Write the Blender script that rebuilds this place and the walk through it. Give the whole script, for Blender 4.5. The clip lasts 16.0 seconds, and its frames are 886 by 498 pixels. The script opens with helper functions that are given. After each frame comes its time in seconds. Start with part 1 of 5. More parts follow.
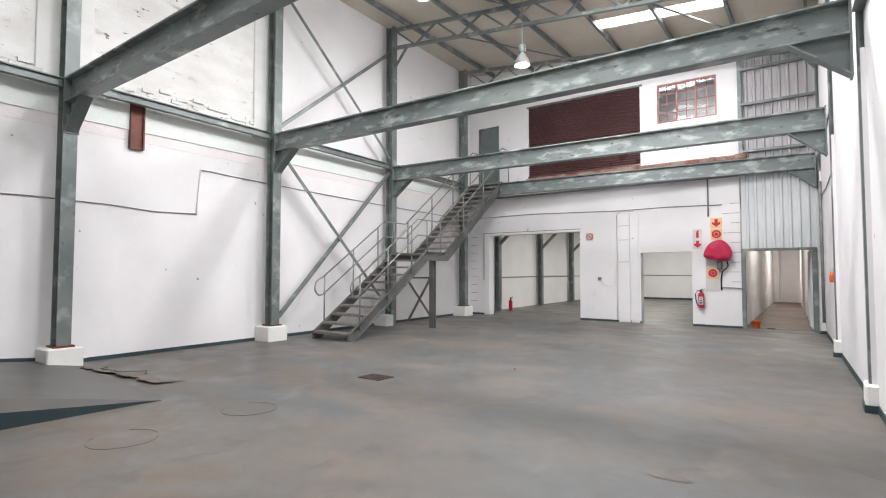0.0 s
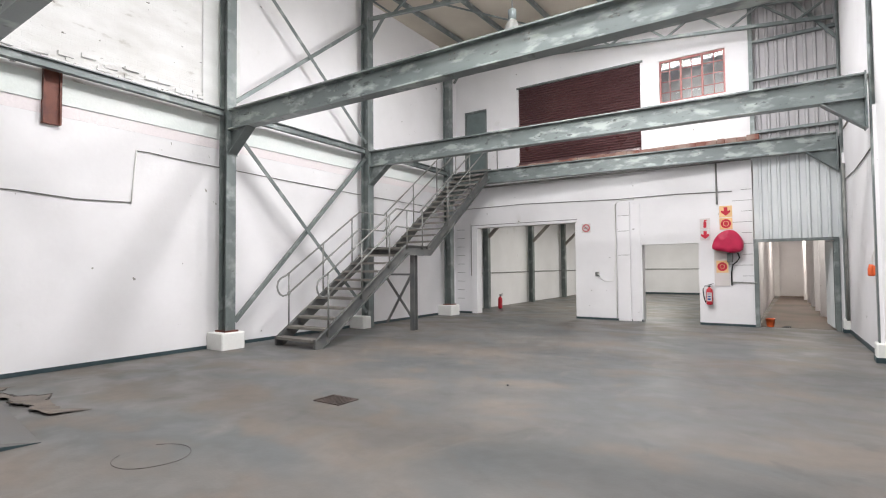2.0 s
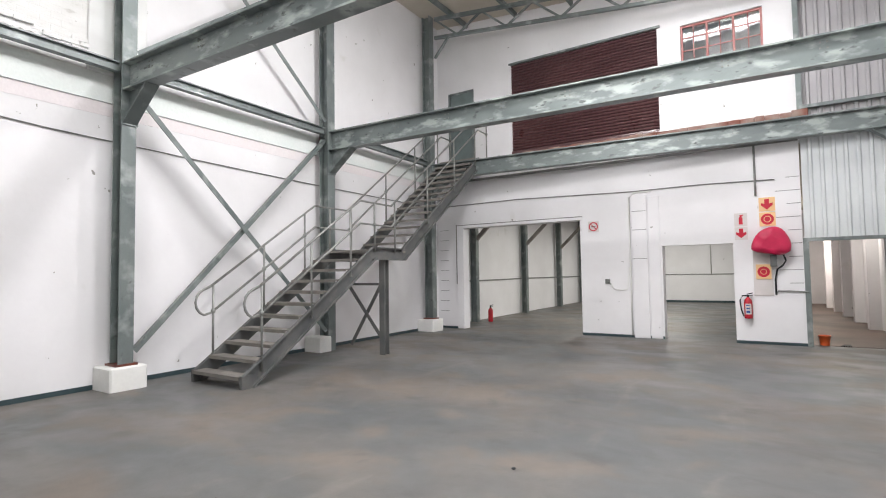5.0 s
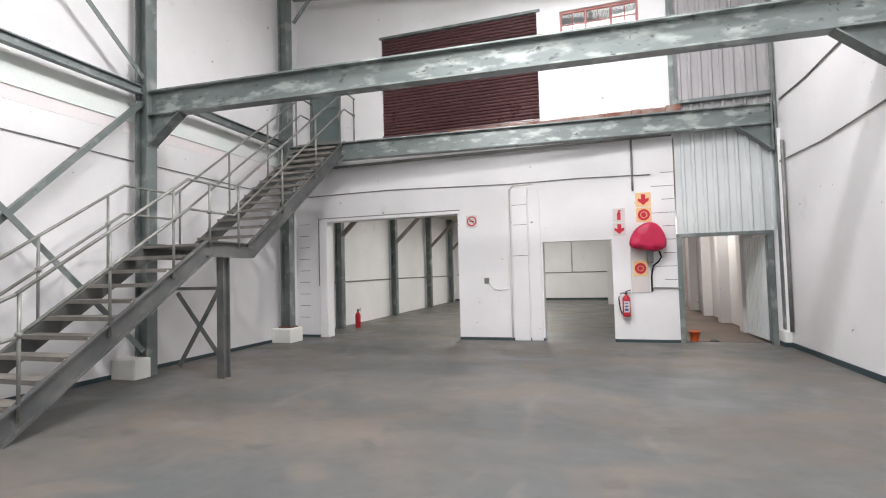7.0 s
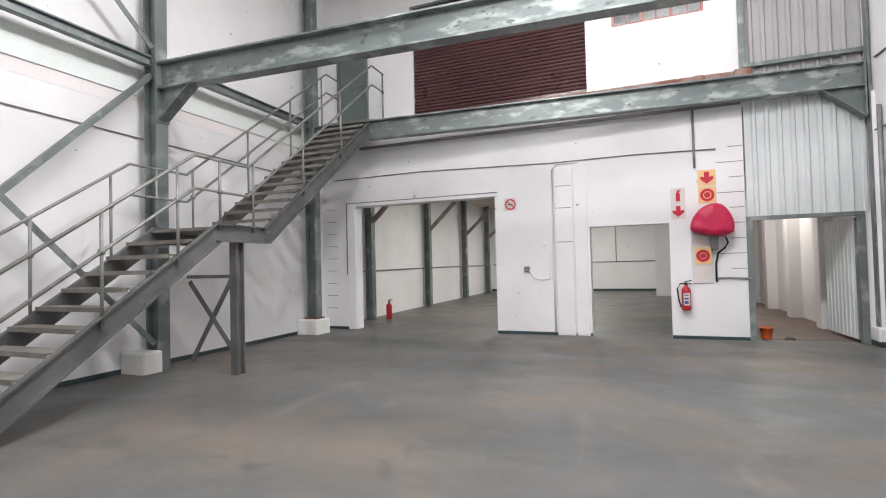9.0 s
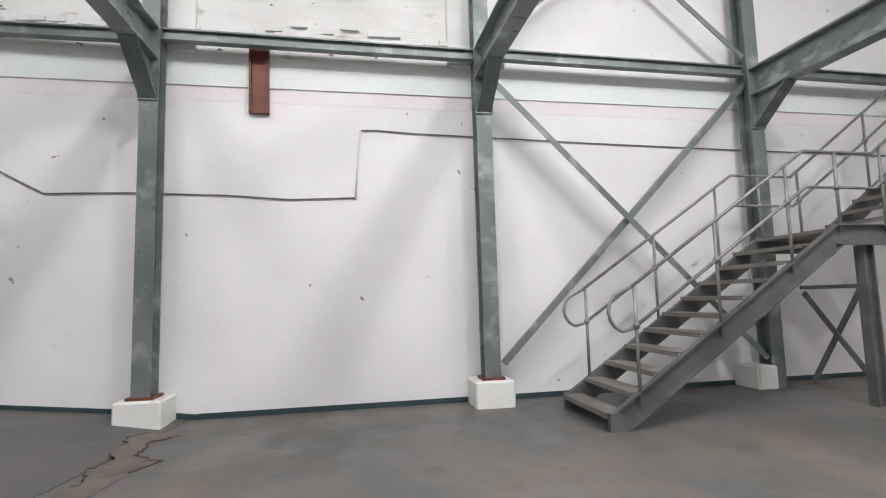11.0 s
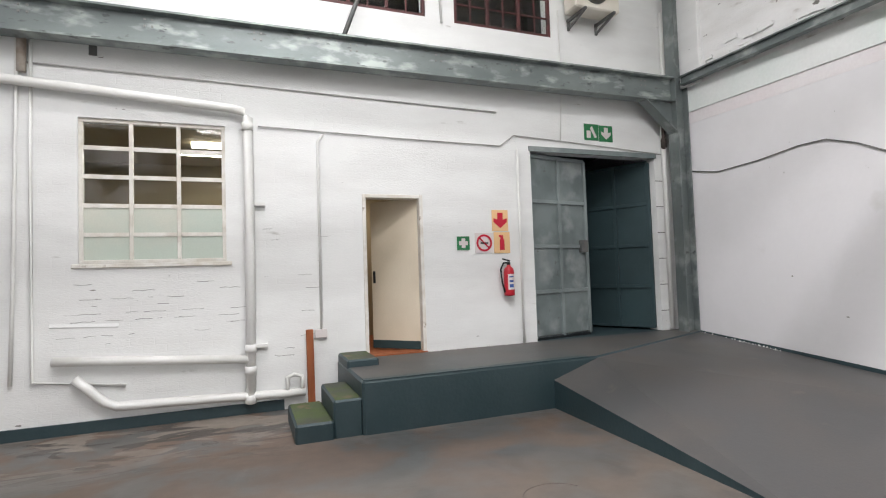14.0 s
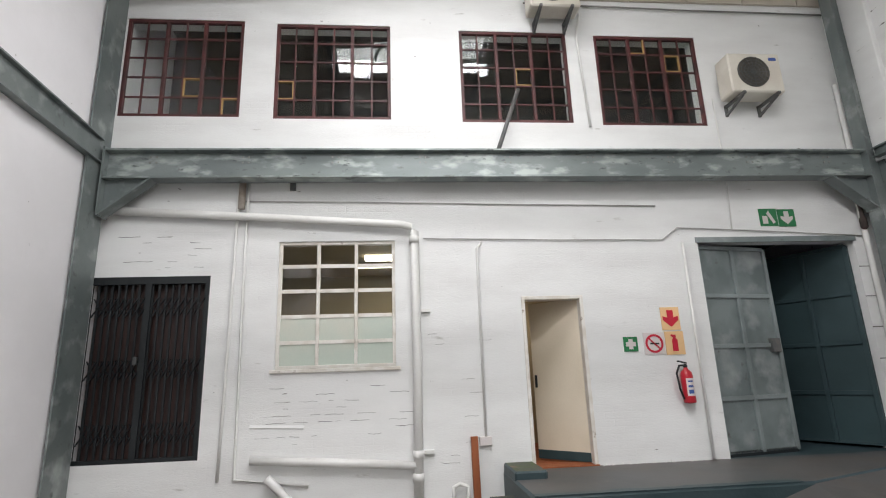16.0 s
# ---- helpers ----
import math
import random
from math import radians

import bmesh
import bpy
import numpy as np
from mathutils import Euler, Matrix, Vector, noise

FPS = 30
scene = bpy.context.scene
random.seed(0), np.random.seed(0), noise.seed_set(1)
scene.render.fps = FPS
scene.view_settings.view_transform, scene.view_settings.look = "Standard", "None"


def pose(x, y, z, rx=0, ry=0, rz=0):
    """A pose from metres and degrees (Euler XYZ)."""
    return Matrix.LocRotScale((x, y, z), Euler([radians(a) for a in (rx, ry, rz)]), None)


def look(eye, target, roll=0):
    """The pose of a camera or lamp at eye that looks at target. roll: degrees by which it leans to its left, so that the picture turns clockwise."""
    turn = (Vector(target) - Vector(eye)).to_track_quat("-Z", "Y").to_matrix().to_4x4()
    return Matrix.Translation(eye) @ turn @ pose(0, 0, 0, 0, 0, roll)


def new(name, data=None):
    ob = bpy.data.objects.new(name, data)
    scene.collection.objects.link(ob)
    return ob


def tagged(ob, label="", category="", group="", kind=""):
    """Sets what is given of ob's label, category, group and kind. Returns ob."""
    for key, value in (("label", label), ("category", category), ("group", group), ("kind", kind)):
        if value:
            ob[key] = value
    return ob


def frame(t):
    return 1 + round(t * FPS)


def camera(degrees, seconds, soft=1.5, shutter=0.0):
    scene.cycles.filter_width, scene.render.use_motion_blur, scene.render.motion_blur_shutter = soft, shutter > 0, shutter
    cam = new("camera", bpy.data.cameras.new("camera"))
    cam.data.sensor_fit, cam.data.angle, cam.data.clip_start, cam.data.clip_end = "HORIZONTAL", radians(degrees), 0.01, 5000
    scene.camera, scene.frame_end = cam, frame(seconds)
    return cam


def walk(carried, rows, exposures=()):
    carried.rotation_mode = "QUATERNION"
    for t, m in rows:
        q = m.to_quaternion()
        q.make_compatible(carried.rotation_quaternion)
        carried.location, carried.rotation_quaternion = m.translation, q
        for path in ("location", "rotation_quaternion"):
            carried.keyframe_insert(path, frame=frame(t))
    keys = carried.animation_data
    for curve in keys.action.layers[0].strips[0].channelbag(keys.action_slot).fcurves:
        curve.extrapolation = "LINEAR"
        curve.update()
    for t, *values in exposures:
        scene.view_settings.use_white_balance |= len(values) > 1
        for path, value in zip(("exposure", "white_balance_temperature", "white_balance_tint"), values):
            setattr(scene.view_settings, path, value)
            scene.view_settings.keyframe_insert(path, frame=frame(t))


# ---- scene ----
cam = camera(80.8, 16.0, soft=1.1)
K = 0.9  # metres to one unit of the plan
EXPOSURES = [(0, 0.07), (5.5, 0.1), (8, 0.13), (10.5, -0.1), (11.5, -0.27), (12, -0.29), (13, -0.06), (13.5, 0.0), (14.5, -0.02), (15, -0.08), (16, -0.2)]
PATH = [
    (0, (0.246, 0.272, 1.58), (-0.926, 1.891, 1.669), -0.0),
    (0.5, (0.091, 0.542, 1.603), (-1.094, 2.152, 1.677), 0.2),
    (1, (-0.055, 0.858, 1.564), (-1.224, 2.479, 1.636), -0.2),
    (1.5, (-0.246, 1.238, 1.572), (-1.401, 2.869, 1.646), -0.2),
    (2, (-0.52, 1.608, 1.591), (-1.656, 3.252, 1.662), -0.5),
    (2.5, (-0.732, 1.999, 1.59), (-1.844, 3.66, 1.661), -0.7),
    (3, (-0.934, 2.426, 1.575), (-2.036, 4.094, 1.645), -0.6),
    (5.5, (-2.152, 4.3, 1.615), (-3.243, 5.973, 1.716), -0.9),
    (6, (-2.403, 4.671, 1.605), (-3.45, 6.372, 1.71), -0.9),
    (6.5, (-2.635, 5.018, 1.581), (-3.475, 6.83, 1.678), -1.1),
    (7, (-2.748, 5.351, 1.585), (-3.378, 7.248, 1.673), -1.5),
    (7.5, (-2.864, 5.648, 1.596), (-3.277, 7.603, 1.68), -2.0),
    (8, (-2.927, 5.944, 1.588), (-3.274, 7.913, 1.66), -1.9),
    (8.2, (-2.97, 6.042, 1.594), (-3.316, 8.011, 1.658), -1.7),
    (10.3, (-3.186, 6.36, 1.418), (-4.948, 7.298, 1.544), -1.6),
    (10.5, (-3.277, 6.298, 1.42), (-5.115, 7.074, 1.566), -1.4),
    (11, (-3.295, 6.126, 1.395), (-5.261, 6.437, 1.588), -1.6),
    (11.5, (-3.294, 6.038, 1.437), (-5.281, 5.913, 1.635), -1.8),
    (12, (-3.261, 6.022, 1.559), (-5.154, 5.405, 1.753), -1.7),
    (12.5, (-3.216, 5.954, 1.67), (-4.906, 4.896, 1.828), -1.5),
    (13, (-3.167, 5.913, 1.673), (-4.564, 4.487, 1.806), -1.5),
    (13.5, (-3.085, 5.904, 1.718), (-4.138, 4.207, 1.823), -1.9),
    (14, (-2.995, 5.882, 1.695), (-3.712, 4.017, 1.783), -1.9),
    (14.5, (-2.927, 5.874, 1.667), (-3.324, 3.916, 1.754), -2.2),
    (15, (-2.867, 5.88, 1.731), (-3.118, 3.897, 1.822), -2.3),
    (15.5, (-2.846, 5.878, 1.752), (-3.024, 3.914, 2.084), -2.0),
    (16, (-2.831, 5.89, 1.759), (-3.007, 3.955, 2.236), -2.0),
]
walk(cam, [(t, look(Vector(eye) * K, Vector(target) * K, roll)) for t, eye, target, roll in PATH], EXPOSURES)

# ---- light ----
world = bpy.data.worlds.new("world")
scene.world = world
world.use_nodes = True
wn = world.node_tree
sky = wn.nodes.new("ShaderNodeTexSky")
sky.sky_type, sky.sun_disc = "NISHITA", False
sky.sun_elevation, sky.sun_rotation = radians(50), radians(120)
wn.links.new(sky.outputs[0], wn.nodes["Background"].inputs[0])
wn.nodes["Background"].inputs[1].default_value = 0.12


def area_lamp(name, x, y, z, sx, sy, watts, colour=(1, 1, 1), tilt=(0, 0, 0)):
    d = bpy.data.lights.new(name, "AREA")
    d.shape, d.size, d.size_y, d.energy, d.color = "RECTANGLE", sx * K, sy * K, watts, colour
    o = new(name, d)
    o.matrix_basis = pose(x * K, y * K, z * K, *tilt)
    return o


def bulb_lamp(name, x, y, z, watts, radius=0.12, colour=(1, 0.98, 0.97)):
    d = bpy.data.lights.new(name, "POINT")
    d.energy, d.shadow_soft_size, d.color = watts, radius, colour
    o = new(name, d)
    o.location = (x * K, y * K, z * K)
    return o


LAMPS = [(-5.6, 3.5), (-5.6, 7.7), (-5.6, 11.7)]
SKYLIGHTS = [(-3.2, 1.5), (-3.2, 5.7), (-3.2, 9.9), (-3.2, 14.8)]
LAMP_W, SKY_W = 205, 230
for lx, ly in LAMPS:
    bulb_lamp("hall_light", lx, ly, 6.62, LAMP_W * (1.45 if ly > 11 else 0.72 if ly < 5 else 0.78))
for lx, ly in SKYLIGHTS:
    area_lamp("skylight_light", lx, ly, 8.18 - 0.09 * (lx + 3.2), 3.2, 0.55, SKY_W * (0.6 if ly < 2 else 0.45 if ly > 14 else 1.5 if ly > 8 else 1.35), (1.0, 0.985, 1.0))
# added to brighten the rooms behind the openings; only the office tube is seen
area_lamp("room_fill_light", -6.5, 22.0, 4.1, 1.3, 0.3, 190, (1, 0.98, 0.92))
area_lamp("room_fill_light", -6.5, 28.5, 4.1, 1.3, 0.3, 190, (1, 0.98, 0.92))
area_lamp("corridor_fill_light", -0.7, 21.0, 3.6, 0.3, 1.2, 45, (1, 0.93, 0.84))
area_lamp("corridor_fill_light", -1.0, 29.0, 3.6, 0.3, 1.2, 70, (1, 0.9, 0.8))
area_lamp("office_light", -2.7, -3.0, 3.66, 1.2, 0.3, 22, (1, 0.9, 0.72))
# no fitting here; added to brighten the space behind the cream door
area_lamp("office_light", -5.0, -2.9, 3.2, 0.4, 0.4, 10, (1, 0.88, 0.7))

# ---- materials ----
MATS = {}


def material(name, a, b=None, scale=3.0, rough=0.6, metal=0.0, bump=0.15, fine=60.0, low=0.4, high=0.62, c=None,
             cscale=8.0, clow=0.6, chigh=0.66, brick=0.0, rvar=0.12, stretch=(1, 1, 1), emit=0.0, trans=0.0, d=None,
             dscale=9.0, dlow=0.7, dhigh=0.73, grainy=0.12):
    """A painted or worn surface: colours a and b in large patches, wear of colour c in small ones, fine relief."""
    m = bpy.data.materials.new(name)
    m.use_nodes = True
    t = m.node_tree
    n, lk = t.nodes, t.links.new
    p = n["Principled BSDF"]
    p.inputs["Metallic"].default_value = metal
    p.inputs["Roughness"].default_value = rough
    co = n.new("ShaderNodeNewGeometry")
    mp = n.new("ShaderNodeMapping")
    mp.inputs["Scale"].default_value = stretch
    lk(co.outputs["Position"], mp.inputs["Vector"])

    def noisy(sc, lo, hi, detail=6.0):
        x = n.new("ShaderNodeTexNoise")
        x.inputs["Scale"].default_value, x.inputs["Detail"].default_value = sc, detail
        lk(mp.outputs[0], x.inputs["Vector"])
        r = n.new("ShaderNodeMapRange")
        r.inputs["From Min"].default_value, r.inputs["From Max"].default_value = lo, hi
        lk(x.outputs["Fac"], r.inputs["Value"])
        return r.outputs[0], x.outputs["Fac"]

    def mixed(fac, ca, cb):
        x = n.new("ShaderNodeMix")
        x.data_type = "RGBA"
        lk(fac, x.inputs["Factor"])
        for sock, val in ((x.inputs["A"], ca), (x.inputs["B"], cb)):
            if isinstance(val, tuple):
                sock.default_value = (*val, 1)
            else:
                lk(val, sock)
        return x.outputs["Result"]

    b = b or tuple(v * 0.88 for v in a)
    patch, raw = noisy(scale, low, high)
    colour = mixed(patch, a, b)
    grain, graw = noisy(fine, 0.3, 0.7, 3.0)
    g = n.new("ShaderNodeMath")
    g.operation, g.inputs[1].default_value = "MULTIPLY", grainy
    lk(grain, g.inputs[0])
    colour = mixed(g.outputs[0], colour, tuple(v * 0.6 for v in a))
    if c:
        wear, _ = noisy(cscale, clow, chigh, 8.0)
        colour = mixed(wear, colour, c)
    if d:
        fleck, _ = noisy(dscale, dlow, dhigh, 4.0)
        colour = mixed(fleck, colour, d)
    lk(colour, p.inputs["Base Color"])
    rr = n.new("ShaderNodeMapRange")
    rr.inputs["To Min"].default_value, rr.inputs["To Max"].default_value = max(rough - rvar, 0.02), min(rough + rvar, 1)
    lk(raw, rr.inputs["Value"])
    lk(rr.outputs[0], p.inputs["Roughness"])
    height = graw
    if brick:
        wave = n.new("ShaderNodeTexBrick")
        wave.inputs["Scale"].default_value = 1.0
        wave.inputs["Brick Width"].default_value, wave.inputs["Row Height"].default_value = 0.23, 0.085
        wave.inputs["Mortar Size"].default_value, wave.inputs["Mortar Smooth"].default_value = 0.008, 0.8
        sw = n.new("ShaderNodeSeparateXYZ")
        cb = n.new("ShaderNodeCombineXYZ")
        ad = n.new("ShaderNodeMath")
        lk(co.outputs["Position"], sw.inputs[0])
        lk(sw.outputs[0], ad.inputs[0]), lk(sw.outputs[1], ad.inputs[1])
        lk(ad.outputs[0], cb.inputs[0]), lk(sw.outputs[2], cb.inputs[1])
        lk(cb.outputs[0], wave.inputs["Vector"])
        big, _ = noisy(0.9, 0.45, 0.65)
        mu = n.new("ShaderNodeMath")
        mu.operation = "MULTIPLY"
        lk(wave.outputs["Fac"], mu.inputs[0]), lk(big, mu.inputs[1])
        ma = n.new("ShaderNodeMath")
        ma.operation, ma.inputs[1].default_value = "MULTIPLY_ADD", -brick
        lk(mu.outputs[0], ma.inputs[0]), lk(graw, ma.inputs[2])
        height = ma.outputs[0]
    if bump:
        bp = n.new("ShaderNodeBump")
        bp.inputs["Strength"].default_value, bp.inputs["Distance"].default_value = bump, 0.01
        lk(height, bp.inputs["Height"])
        lk(bp.outputs[0], p.inputs["Normal"])
    if emit:
        p.inputs["Emission Color"].default_value = (*a, 1)
        p.inputs["Emission Strength"].default_value = emit
    if trans:
        p.inputs["Transmission Weight"].default_value = trans
    MATS[name] = m
    return m


WHITE = material("white_wall_paint", (0.81, 0.8, 0.815), (0.75, 0.74, 0.75), 0.7, 0.55, bump=0.14, fine=14, grainy=0.03,
                 c=(0.62, 0.61, 0.58), cscale=1.6, clow=0.68, chigh=0.86, d=(0.3, 0.29, 0.27), dscale=7.0, dlow=0.735, dhigh=0.75)
BRICKWHITE = material("white_painted_brick", (0.8, 0.81, 0.8), (0.74, 0.745, 0.735), 0.9, 0.5, bump=0.26, fine=30, grainy=0.04,
                      c=(0.4, 0.39, 0.36), cscale=2.4, clow=0.71, chigh=0.8, brick=0.3, stretch=(1, 1, 3.5), d=(0.22, 0.21, 0.2),
                      dscale=5.0, dlow=0.755, dhigh=0.77)
PLATFLOOR = material("grey_platform_paint", (0.088, 0.086, 0.085), (0.115, 0.104, 0.096), 0.9, 0.5, bump=0.12, fine=38, c=(0.07, 0.073, 0.075), cscale=0.6,
                     clow=0.5, chigh=0.66, rvar=0.15, d=(0.15, 0.13, 0.11), dscale=3.5, dlow=0.66, dhigh=0.8)


def floor_material():
    """Worn grey floor paint, brown where it has rubbed off, broken screed along the front wall."""
    m = bpy.data.materials.new("worn_floor_paint")
    m.use_nodes = True
    t = m.node_tree
    n, lk = t.nodes, t.links.new
    p = n["Principled BSDF"]
    geo = n.new("ShaderNodeNewGeometry")

    def mapped(value, lo, hi, to_lo=0.0, to_hi=1.0):
        r = n.new("ShaderNodeMapRange")
        r.interpolation_type = "SMOOTHSTEP"
        for key, v in (("From Min", lo), ("From Max", hi), ("To Min", to_lo), ("To Max", to_hi)):
            r.inputs[key].default_value = v
        lk(value, r.inputs["Value"])
        return r.outputs[0]

    def noise(scale, detail=6.0, stretch=(1, 1, 1), turn=0.0, warp=0.0):
        mp = n.new("ShaderNodeMapping")
        mp.inputs["Scale"].default_value = stretch
        mp.inputs["Rotation"].default_value = (0, 0, turn)
        lk(geo.outputs["Position"], mp.inputs["Vector"])
        x = n.new("ShaderNodeTexNoise")
        x.inputs["Scale"].default_value, x.inputs["Detail"].default_value, x.inputs["Distortion"].default_value = scale, detail, warp
        lk(mp.outputs[0], x.inputs["Vector"])
        return x.outputs["Fac"]

    def maths(op, a, b):
        x = n.new("ShaderNodeMath")
        x.operation = op
        for k, v in enumerate((a, b)):
            if isinstance(v, float):
                x.inputs[k].default_value = v
            else:
                lk(v, x.inputs[k])
        return x.outputs[0]

    def mixed(fac, a, b):
        x = n.new("ShaderNodeMix")
        x.data_type = "RGBA"
        lk(fac, x.inputs["Factor"])
        for sock, v in ((x.inputs["A"], a), (x.inputs["B"], b)):
            if isinstance(v, tuple):
                sock.default_value = (*v, 1)
            else:
                lk(v, sock)
        return x.outputs["Result"]

    sep = n.new("ShaderNodeSeparateXYZ")
    lk(geo.outputs["Position"], sep.inputs[0])
    near = mapped(sep.outputs[1], 3.4, -0.9)
    big = noise(0.38, 5.0, (1, 1.5, 1), 0.5, 0.6)
    mid = noise(1.3, 8.0, (1, 1.3, 1), 0.9, 0.4)
    small = noise(7.0, 8.0)
    colour = mixed(mapped(big, 0.36, 0.62), (0.099, 0.104, 0.105), (0.134, 0.124, 0.114))
    colour = mixed(mapped(maths("ADD", mid, maths("MULTIPLY", big, 0.5)), 0.72, 0.95, 0.0, 0.75), colour, (0.16, 0.133, 0.112))
    colour = mixed(mapped(noise(0.9, 9.0, (2.2, 0.8, 1), -0.6, 0.8), 0.58, 0.74, 0.0, 0.6), colour, (0.19, 0.176, 0.16))
    colour = mixed(mapped(noise(2.3, 7.0, (1, 1, 1), 0.0, 0.5), 0.58, 0.72, 0.0, 0.55), colour, (0.072, 0.07, 0.068))
    # paint gone and screed broken towards the front wall
    worn = maths("MULTIPLY", near, mapped(maths("ADD", mid, maths("MULTIPLY", small, 0.3)), 0.54, 0.72))
    colour = mixed(worn, colour, (0.17, 0.115, 0.085))
    foot = mapped(sep.outputs[1], 0.9, -0.6)
    chip = maths("MULTIPLY", foot, mapped(noise(1.9, 9.0, (0.7, 1.6, 1), 0.1, 0.7), 0.5, 0.56))
    colour = mixed(chip, colour, (0.235, 0.2, 0.17))
    pit = maths("MULTIPLY", foot, mapped(noise(2.6, 9.0, (0.6, 1.8, 1), 0.15, 0.9), 0.56, 0.6))
    colour = mixed(pit, colour, (0.075, 0.064, 0.056))
    colour = mixed(mapped(small, 0.35, 0.7, 0.0, 0.22), colour, (0.07, 0.066, 0.062))
    lk(colour, p.inputs["Base Color"])
    lk(mapped(mid, 0.3, 0.7, 0.42, 0.66), p.inputs["Roughness"])
    height = maths("SUBTRACT", maths("ADD", maths("MULTIPLY", noise(38.0, 3.0), 0.15), maths("MULTIPLY", chip, 0.7)), pit)
    bp = n.new("ShaderNodeBump")
    bp.inputs["Strength"].default_value, bp.inputs["Distance"].default_value = 0.5, 0.012
    lk(height, bp.inputs["Height"])
    lk(bp.outputs[0], p.inputs["Normal"])
    return m


ROUGHWHITE = material("rough_white_brick", (0.8, 0.8, 0.795), (0.7, 0.695, 0.68), 1.2, 0.6, bump=0.5, fine=22, grainy=0.06, c=(0.42, 0.4, 0.36), cscale=2.4, clow=0.64,
                      chigh=0.76, brick=0.5, stretch=(1, 1, 2.6), d=(0.16, 0.15, 0.14), dscale=4.5, dlow=0.69, dhigh=0.71)
FLOOR = floor_material()
BROWNFLOOR = material("brown_dusty_floor", (0.125, 0.083, 0.062), (0.09, 0.068, 0.056), 0.8, 0.55)
TEAL = material("dark_teal_paint", (0.026, 0.05, 0.058), (0.036, 0.062, 0.07), 2.0, 0.5, bump=0.3, fine=30)
MOSS = material("mossy_step", (0.06, 0.065, 0.05), (0.07, 0.1, 0.03), 3.0, 0.7, bump=0.4, c=(0.16, 0.11, 0.07), cscale=4)
STEEL = material("grey_green_steel", (0.14, 0.165, 0.165), (0.2, 0.225, 0.22), 1.6, 0.42, 0.25, bump=0.05,
                 c=(0.36, 0.39, 0.38), cscale=3.5, clow=0.54, chigh=0.74, d=(0.1, 0.11, 0.11), dscale=8.0, dlow=0.64, dhigh=0.75)
BEAMSTEEL = material("scuffed_beam_steel", (0.155, 0.18, 0.18), (0.21, 0.24, 0.235), 1.2, 0.4, 0.25, bump=0.05,
                     c=(0.37, 0.41, 0.395), cscale=2.8, clow=0.53, chigh=0.66, stretch=(1, 1, 2.4), d=(0.09, 0.1, 0.1), dscale=6.0, dlow=0.62, dhigh=0.7)
DARKSTEEL = material("dark_weathered_steel", (0.1, 0.106, 0.106), (0.15, 0.15, 0.145), 2.5, 0.5, 0.3, bump=0.08,
                     c=(0.15, 0.145, 0.137), cscale=6)
TREAD = material("worn_stair_tread", (0.2, 0.185, 0.17), (0.27, 0.25, 0.225), 4.0, 0.55, 0.2, bump=0.15)
GALV = material("galvanised_tube", (0.2, 0.205, 0.195), (0.28, 0.28, 0.265), 6.0, 0.48, 0.3, bump=0.03)
CORR = material("pale_corrugated_steel", (0.68, 0.71, 0.71), (0.6, 0.63, 0.64), 0.8, 0.4, 0.0, bump=0.03)
CORRUP = material("dull_corrugated_steel", (0.47, 0.46, 0.47), (0.38, 0.37, 0.38), 0.8, 0.45, 0.0, bump=0.03)
SHUTTER = material("maroon_shutter", (0.1, 0.046, 0.048), (0.078, 0.036, 0.039), 1.0, 0.32, bump=0.03)
MAROON = material("maroon_window_frame", (0.1, 0.026, 0.026), (0.05, 0.016, 0.016), 6.0, 0.5, bump=0.1)
OCHRE = material("bare_ochre_frame", (0.36, 0.22, 0.08), rough=0.6)
PINKFRAME = material("faded_red_frame", (0.38, 0.13, 0.12), (0.5, 0.24, 0.22), 5.0, 0.5)
RUSTY = material("stained_pipe_paint", (0.42, 0.38, 0.33), (0.22, 0.17, 0.13), 5.0, 0.6, bump=0.3)
RUST = material("rusty_steel", (0.16, 0.045, 0.025), (0.09, 0.025, 0.018), 5.0, 0.5, 0.1, bump=0.2)
GRATE = material("rusty_dark_grate", (0.07, 0.048, 0.04), (0.045, 0.034, 0.03), 6.0, 0.7, 0.2, bump=0.2)
LEDGE = material("broken_brick_ledge", (0.22, 0.085, 0.062), (0.34, 0.25, 0.21), 3.0, 0.8, bump=0.6)
ROOF = material("cream_roof_lining", (0.58, 0.53, 0.45), (0.5, 0.45, 0.38), 0.6, 0.7, bump=0.1)
SKYPANEL = material("lit_translucent_sheet", (1.0, 1.0, 1.0), (0.97, 0.98, 1.0), emit=6.0)
GLOW = material("lamp_glow", (1.0, 1.0, 0.96), emit=30.0)
TUBEGLOW = material("tube_glow", (1.0, 0.93, 0.78), emit=8.0)
# near-black colour stands for the missing light in the upper rooms
DARKROOM = material("unlit_room_shade", (0.035, 0.036, 0.034), (0.028, 0.028, 0.027), 1.0, 0.8)
GREYDOOR = material("grey_steel_door", (0.2, 0.235, 0.235), (0.14, 0.17, 0.172), 2.2, 0.5, 0.1, bump=0.12, c=(0.3, 0.33, 0.33), cscale=2.6, clow=0.52, chigh=0.68, d=(0.09, 0.085, 0.075), dscale=6, dlow=0.66, dhigh=0.76)
# also on the passage walls, where the dark colour stands for dim light
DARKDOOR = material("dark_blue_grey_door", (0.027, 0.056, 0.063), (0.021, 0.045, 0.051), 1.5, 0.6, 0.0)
RIBPAINT = material("pale_rib_paint", (0.25, 0.29, 0.29), (0.18, 0.21, 0.21), 2.2, 0.5, 0.1, bump=0.1)
GREENDOOR = material("grey_green_door", (0.16, 0.2, 0.2), (0.12, 0.15, 0.15), 2.0, 0.5)
